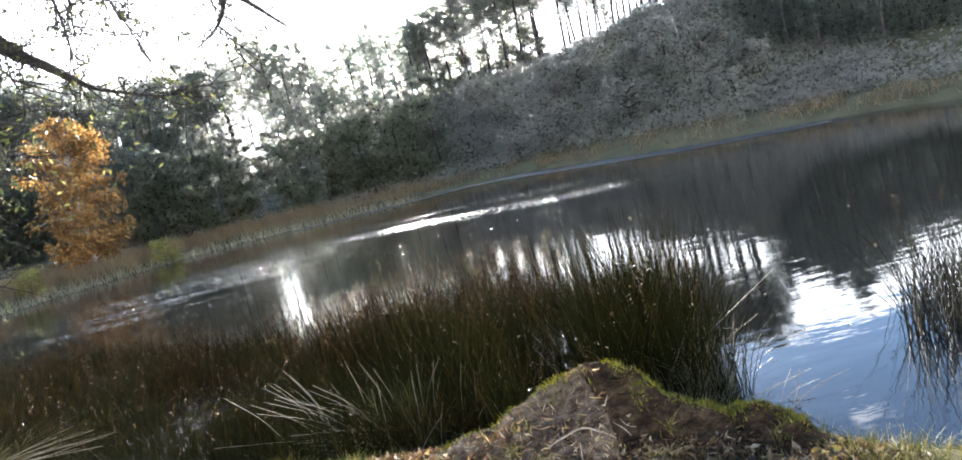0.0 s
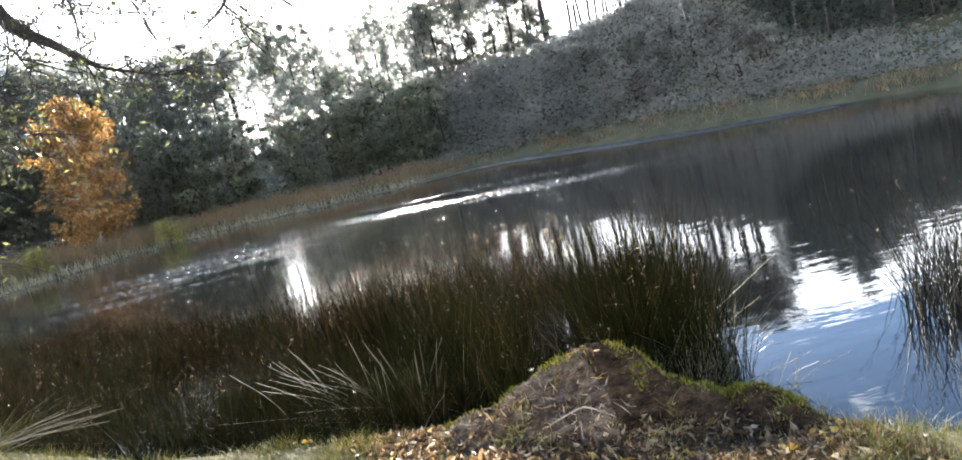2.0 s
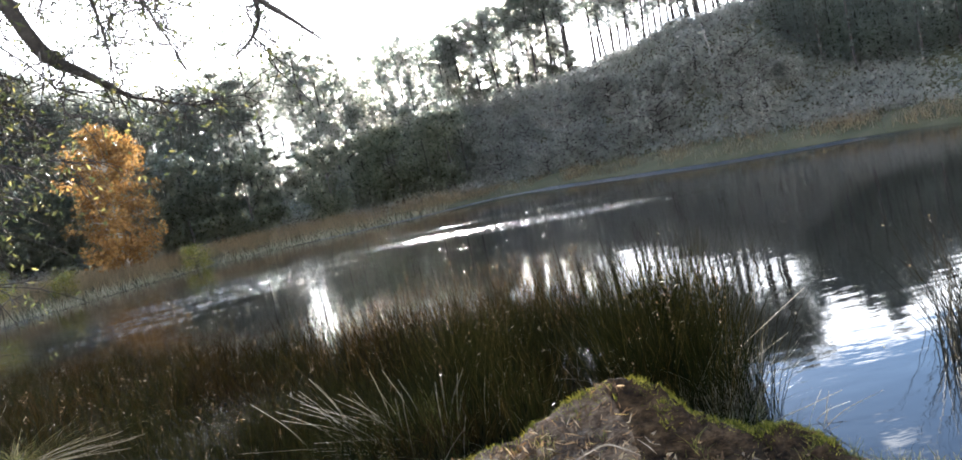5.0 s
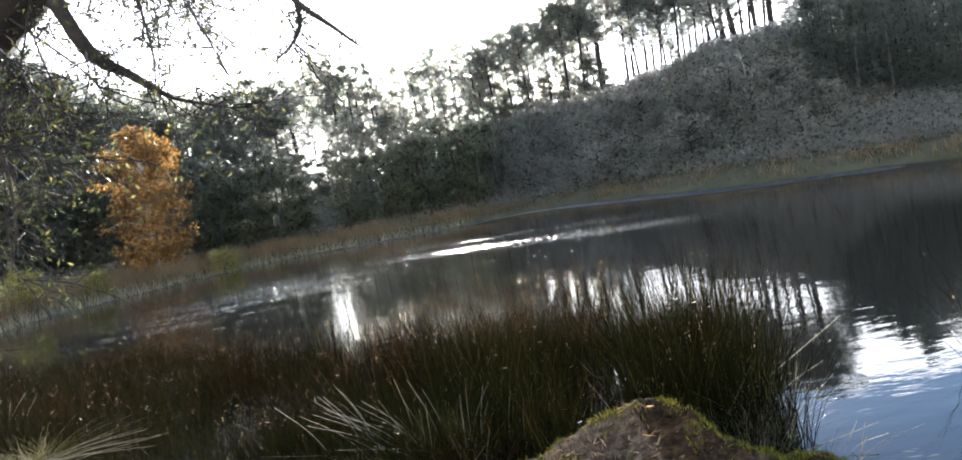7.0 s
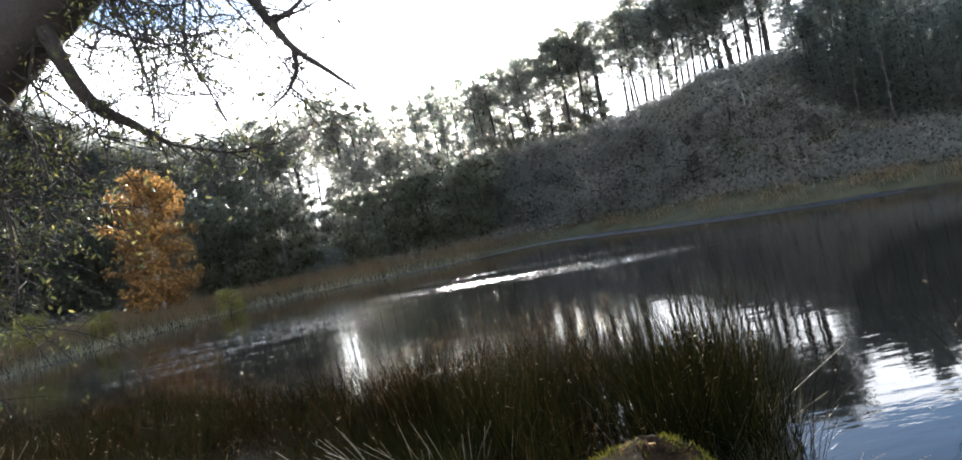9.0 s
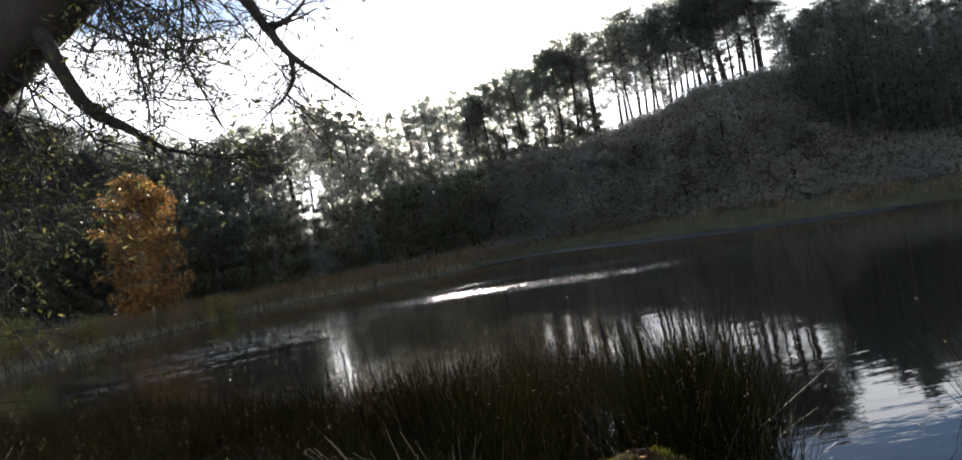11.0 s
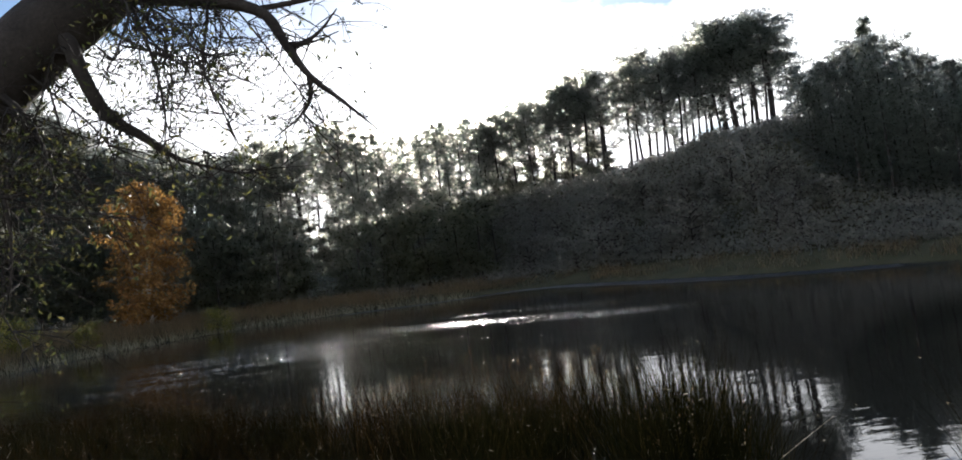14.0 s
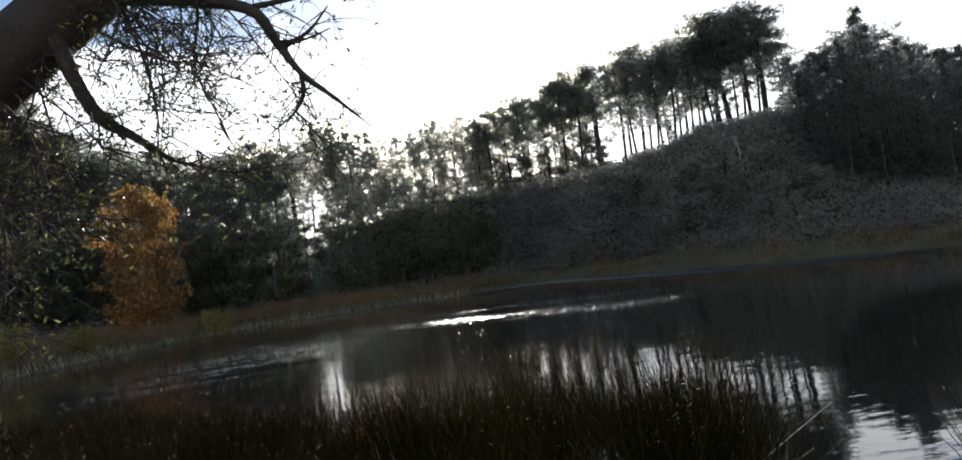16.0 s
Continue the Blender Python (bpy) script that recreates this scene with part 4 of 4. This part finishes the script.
# ---------------------------------------------------------------- the mossy mound
def mound_height(u, v):
    """Height of the mound above the bank; u along it, v across, in metres."""
    ridge = np.interp(u, [-1.1, -0.84, -0.42, -0.3, -0.08, 0.0, 0.06, 0.18, 0.28, 0.36, 0.45, 0.58, 0.74, 0.86, 0.96, 1.1, 1.38], [0, 0.11, 0.26, 0.30, 0.355, 0.37, 0.36, 0.34, 0.29, 0.21, 0.14, 0.09, 0.08, 0.20, 0.20, 0.09, 0])
    front = np.interp(u, [-1.0, -0.5, -0.12, -0.05, 0.03, 0.14, 0.4, 0.8, 0.98, 1.15, 1.5], [0.45, 0.52, 0.58, 0.60, 0.46, 0.34, 0.25, 0.25, 0.28, 0.30, 0.2])
    k = np.where(v < 0, 1 + v / front, 1 - v / 0.34)
    k = np.clip(k, 0, 1)
    nose = 0.05 * np.clip(1 - np.abs(u + 0.06) / 0.16, 0, 1) * 4 * k * (1 - k) * (v < 0)
    steep = np.interp(u, [-0.05, 0.1, 0.3, 0.85, 1.0], [0.9, 0.8, 0.55, 0.5, 0.7])
    return ridge * np.where(v < 0, k ** steep, np.sqrt(k)) + nose


def mound():
    base = new("earth_mound")
    ax, ay = 0.60, 3.92

    def bent(a, c):
        """The mound's long axis turns towards the near bank past its peak."""
        return ax + np.where(a > 0, a * 0.866, a), ay + np.where(a > 0, -0.5 * a, 0.05 * a) + c

    nu, nv = 300, 130
    u = np.linspace(-1.15, 1.45, nu)
    v = np.linspace(-0.70, 0.42, nv)
    U, V = np.meshgrid(u, v)
    H = mound_height(U, V)
    X, Y = bent(U, V)
    Z = np.empty_like(H)
    low = np.maximum(land(X, Y), 0.0)
    for j in range(nv):
        for i in range(nu):
            p = Vector((X[j, i], Y[j, i], H[j, i]))
            Z[j, i] = min(low[j, i], 0.2) + H[j, i] + (0.045 * noise.fractal(p * 4.0, 0.7, 2.1, 6) + 0.018 * noise.noise(p * 13) + 0.013 * noise.noise(Vector((p.x * 9 - p.z * 22, p.y * 34, p.z * 30))) + 0.010 * noise.noise(p * 55) + 0.02 * abs(noise.noise(Vector((p.x * 5 + 3.1, p.y * 12, p.z * 14)))) - 0.01) * min(1, H[j, i] * 8) - 0.012
    verts = np.stack([X, Y, Z], -1).reshape(-1, 3)
    faces = [(j * nu + i, j * nu + i + 1, (j + 1) * nu + i + 1, (j + 1) * nu + i) for j in range(nv - 1) for i in range(nu - 1)]
    # right of the peak the front is painted dark for its shade
    edge_of_shade = -0.05 + 0.05 * wobble(U, V, 6.0)
    in_shade = (U > edge_of_shade) & (V < 0.04)
    dark = [bool(in_shade[k // (nu - 1), k % (nu - 1)]) for k in range(len(faces))]
    piece("body", (verts, [q for q, w in zip(faces, dark) if not w]), M_EARTH, base, smooth=True)
    piece("shaded_face", (verts, [q for q, w in zip(faces, dark) if w]), M_SHADED_EARTH, base, "dark earth face with its shade painted in", smooth=True)
    rng = np.random.default_rng(2)
    # moss on the crown and the far side
    n = 46000
    i, j = rng.random(n) * (nu - 1.01), rng.random(n) * (nv - 1.01)
    uu = u[0] + (u[-1] - u[0]) * i / (nu - 1)
    vv = v[0] + (v[-1] - v[0]) * j / (nv - 1)
    zz = Z[j.astype(int), i.astype(int)]
    hh = mound_height(uu, vv)
    patch = np.sin(uu * 7 + 2 * np.sin(vv * 6)) * 0.12
    bare = (uu > -0.03) & (uu < 0.09) & (vv < 0.12)
    edge = 0.035 * rng.standard_normal(n) + patch * 0.5 + 0.09 * wobble(uu, vv, 9.0)
    keep = (hh > 0.05) & (vv > np.where(uu > 0.09, -0.015, -0.07) + edge * np.where(uu > 0.09, 0.5, 1.0)) & ~bare
    keep |= (uu > 0.09) & (uu < 0.42) & (vv > -0.02 - 0.15 * np.clip(1 - np.abs(uu - 0.2) / 0.17, 0, 1) + edge * 0.5)
    keep |= (uu > -0.4) & (uu < -0.03) & (vv > -0.10 + edge) & (hh > 0.1)
    keep &= (wobble(uu, vv, 14.0) > -0.35) | (rng.random(n) < 0.3)
    keep |= (uu > 0.92) & (hh > 0.03) & (vv > -0.05 + edge)
    keep &= (uu > -0.5) | (rng.random(n) < 0.25)
    b = np.stack([*bent(uu, vv), zz - 0.004], 1)[keep]
    mv, mf, _, _ = blades(rng, b, 0.014 + 0.026 * np.clip(wobble(b[:, 0], b[:, 1], 16.0) + 0.4, 0, 1), 0.024, 0.0034, 3)
    piece("moss", (mv, mf), M_MOSS, base, "bright green moss cushions")
    # leaf crumbs and dead grass caught on the lower slopes
    crumb = (vv < -0.02) & (hh > 0.004) & (rng.random(n) < 0.16 * np.clip(1.25 - hh / 0.2, 0.05, 1.0) * np.where(uu > 0.0, 0.1, 1.0))
    cb = np.stack([*bent(uu, vv), zz + 0.012], 1)[crumb]
    litter_on_mound = piece("fallen_leaves", leaves(rng, cb, 0.045, 0.32, 0.0, 1.2), M_LITTER)
    tagged(litter_on_mound, "brown leaf crumbs caught on the earth mound", "fallen leaves", kind="stuff")
    fibre = (vv < -0.04) & (uu < 0.02) & (uu > -0.8) & (hh > 0.08) & (rng.random(n) < 0.06)
    fb = np.stack([*bent(uu, vv), zz + 0.008], 1)[fibre]
    tagged(piece("dead_stems", leaves(rng, fb, 0.085, 0.06, 0.0, 1.0), M_LITTER), "dry stems and bark strips lying on the earth mound", "dead stems", kind="stuff")
    tuft = (vv < -0.1) & (hh > 0.01) & (hh < 0.2) & (wobble(uu, vv, 11.0) > 0.45) & (rng.random(n) < 0.22)
    tv, tf, _, _ = blades(rng, np.stack([*bent(uu, vv), zz], 1)[tuft], 0.085, 0.07, 0.002, 4, 0.6)
    tagged(piece("grass", (tv, tf), M_GRASS), "small tufts of grass rooted in the earth mound", "grass", kind="stuff")
    # pale roots and twigs bared in the front
    for pts, r in (([(0.24, 3.46, 0.36), (0.32, 3.45, 0.39), (0.42, 3.45, 0.415), (0.50, 3.44, 0.385), (0.58, 3.43, 0.33)], 0.0042),
                   ([(0.60, 3.56, 0.36), (0.64, 3.52, 0.33), (0.67, 3.5, 0.29)], 0.003), ([(0.64, 3.55, 0.37), (0.66, 3.51, 0.345), (0.70, 3.5, 0.33)], 0.0022),
                   ([(0.30, 3.40, 0.44), (0.31, 3.36, 0.37)], 0.002), ([(0.385, 3.38, 0.28), (0.39, 3.385, 0.34), (0.395, 3.39, 0.38)], 0.0025)):
        ln, rd = smooth_line(pts, [r * 0.7] + [r] * (len(pts) - 2) + [r * 0.4], 5)
        piece("root", tube(ln, rd, 6, 0.12, rng), M_ROOT, base, "pale bared root", smooth=True)
    return tagged(base, "peaty earth mound capped with green moss on the bank", "mound")


mound()


# ---------------------------------------------------------------- grass and fallen leaves of the bank
def bank_points(rng, n, x0, x1, y0, y1, near, far):
    x, y = x0 + (x1 - x0) * rng.random(n), y0 + (y1 - y0) * rng.random(n)
    d = shore_distance(x, y)
    k = (d > near) & (d < far)
    return np.stack([x[k], y[k], land(x[k], y[k])], 1)


rng2 = np.random.default_rng(12)
b = bank_points(rng2, 34000, -7.5, 3.4, 1.6, 8.5, -0.12, 2.2)
c = bank_points(rng2, 60000, -1.8, 3.6, 1.6, 4.7, -0.06, 1.2)
b = np.concatenate([b, c, bank_points(rng2, 6000, -6.0, 4.5, -4.0, 2.2, 0.1, 12.0), bank_points(rng2, 16000, -5.5, -0.8, 4.2, 7.8, -0.05, 1.0)])
w = wobble(b[:, 0], b[:, 1], 2.2)
b = b[(w + rng2.random(len(b)) * 1.2 > 0.15)]
bare = (b[:, 0] > -0.5) & (b[:, 0] < 1.42) & (b[:, 1] > 2.72 + 0.15 * wobble(b[:, 0], b[:, 1], 6.0)) & (rng2.random(len(b)) < 0.975 - 0.35 * (wobble(b[:, 0], b[:, 1], 7.0) > 0.5))
b = b[~bare & ((b[:, 0] > -0.6) | (rng2.random(len(b)) < 0.55))]
gv, gf, _, _ = blades(rng2, b - np.array([0, 0, 0.01]), 0.06 + 0.085 * np.clip(wobble(b[:, 0], b[:, 1], 4.3) + 0.2, 0, 1), 0.10, 0.0022, 3)
grass = tagged(piece("grass", (gv, gf), M_GRASS), "short yellow-green grass on the bank", "grass", kind="stuff")
lb = bank_points(rng2, 52000, -1.2, 2.4, 2.2, 4.4, 0.08, 1.6)
lb = lb[(lb[:, 1] < np.where((lb[:, 0] > -0.35) & (lb[:, 0] < 1.5), 3.55 - 0.1 * np.clip(lb[:, 0] - 0.5, 0, 1), 9.0)) & (np.abs(lb[:, 0] - 0.4) + rng2.random(len(lb)) * 1.0 < 1.35) & (rng2.random(len(lb)) < 0.8)]
litter = piece("fallen_leaves", leaves(rng2, lb + np.array([0, 0, 0.025]) + rng2.normal(0, 0.008, lb.shape), 0.055, 0.36, 0.0, 1.2), M_LITTER)
tagged(litter, "brown and yellow fallen leaves on the bank", "fallen leaves", kind="stuff")

# the same turf and scattered leaves going on round the standing place
rng3 = np.random.default_rng(77)
tb = bank_points(rng3, 46000, -6.5, 5.5, -4.5, 2.35, 0.05, 14.0)
tb = tb[wobble(tb[:, 0], tb[:, 1], 1.1) + 0.9 * rng3.random(len(tb)) > 0.1]
tv, tf, _, _ = blades(rng3, tb - np.array([0, 0, 0.01]), 0.05 + 0.06 * np.clip(wobble(tb[:, 0], tb[:, 1], 3.1) + 0.2, 0, 1), 0.5, 0.0042, 3)
tagged(piece("grass", (tv, tf), M_TUSSOCK), "trodden green-brown turf on the bank", "grass", kind="stuff")
sb = bank_points(rng3, 15000, -6.5, 5.5, -4.5, 2.3, 0.05, 14.0)
sb = sb[wobble(sb[:, 0], sb[:, 1], 0.9) + 1.2 * rng3.random(len(sb)) > 0.45]
strewn = piece("fallen_leaves", leaves(rng3, sb + np.array([0, 0, 0.025]), 0.05, 0.4, 0.0, 1.0), M_LITTER)
tagged(strewn, "thinly strewn brown fallen leaves on the turf", "fallen leaves", kind="stuff")

# larger golden leaves gathered before the mound
yx = np.concatenate([rng2.normal(0.68, 0.14, 34), rng2.normal(1.3, 0.2, 14), rng2.normal(-1.2, 0.06, 12)])
yy = np.concatenate([rng2.normal(3.1, 0.07, 34), rng2.normal(3.0, 0.08, 14), rng2.normal(4.5, 0.05, 12)])
yp = np.stack([yx, yy, land(yx, yy) + 0.04], 1)
yv, yf = leaves(rng2, yp, 0.06, 0.6, 0.0, 0.8)
yv[:, 2] = np.repeat(yp[:, 2], 4) + (yv[:, 2] - np.repeat(yp[:, 2], 4)) * 0.5
yellow = piece("fallen_leaves", (yv, yf), M_YELLOW_LEAF)
tagged(yellow, "large golden fallen leaves gathered on the bank", "fallen leaves", kind="stuff")

fx, fy = -5.5 + 9.5 * rng2.random(420), 4.6 + 16.0 * rng2.random(420)
fd = shore_distance(fx, fy)
fk = (fd < -0.3) & (wobble(fx, fy, 0.7) + rng2.random(420) > 0.2)
fp = np.stack([fx[fk], fy[fk], np.full(fk.sum(), 0.006)], 1)
fv, ff = leaves(rng2, fp, 0.05, 0.55, 0.0)
fv[:, 2] = 0.006 + (fv[:, 2] - 0.006) * 0.12
floating = piece("floating_leaves", (fv, ff), M_STRAW)
tagged(floating, "pale fallen leaves floating on the pond", "floating leaves", kind="stuff")
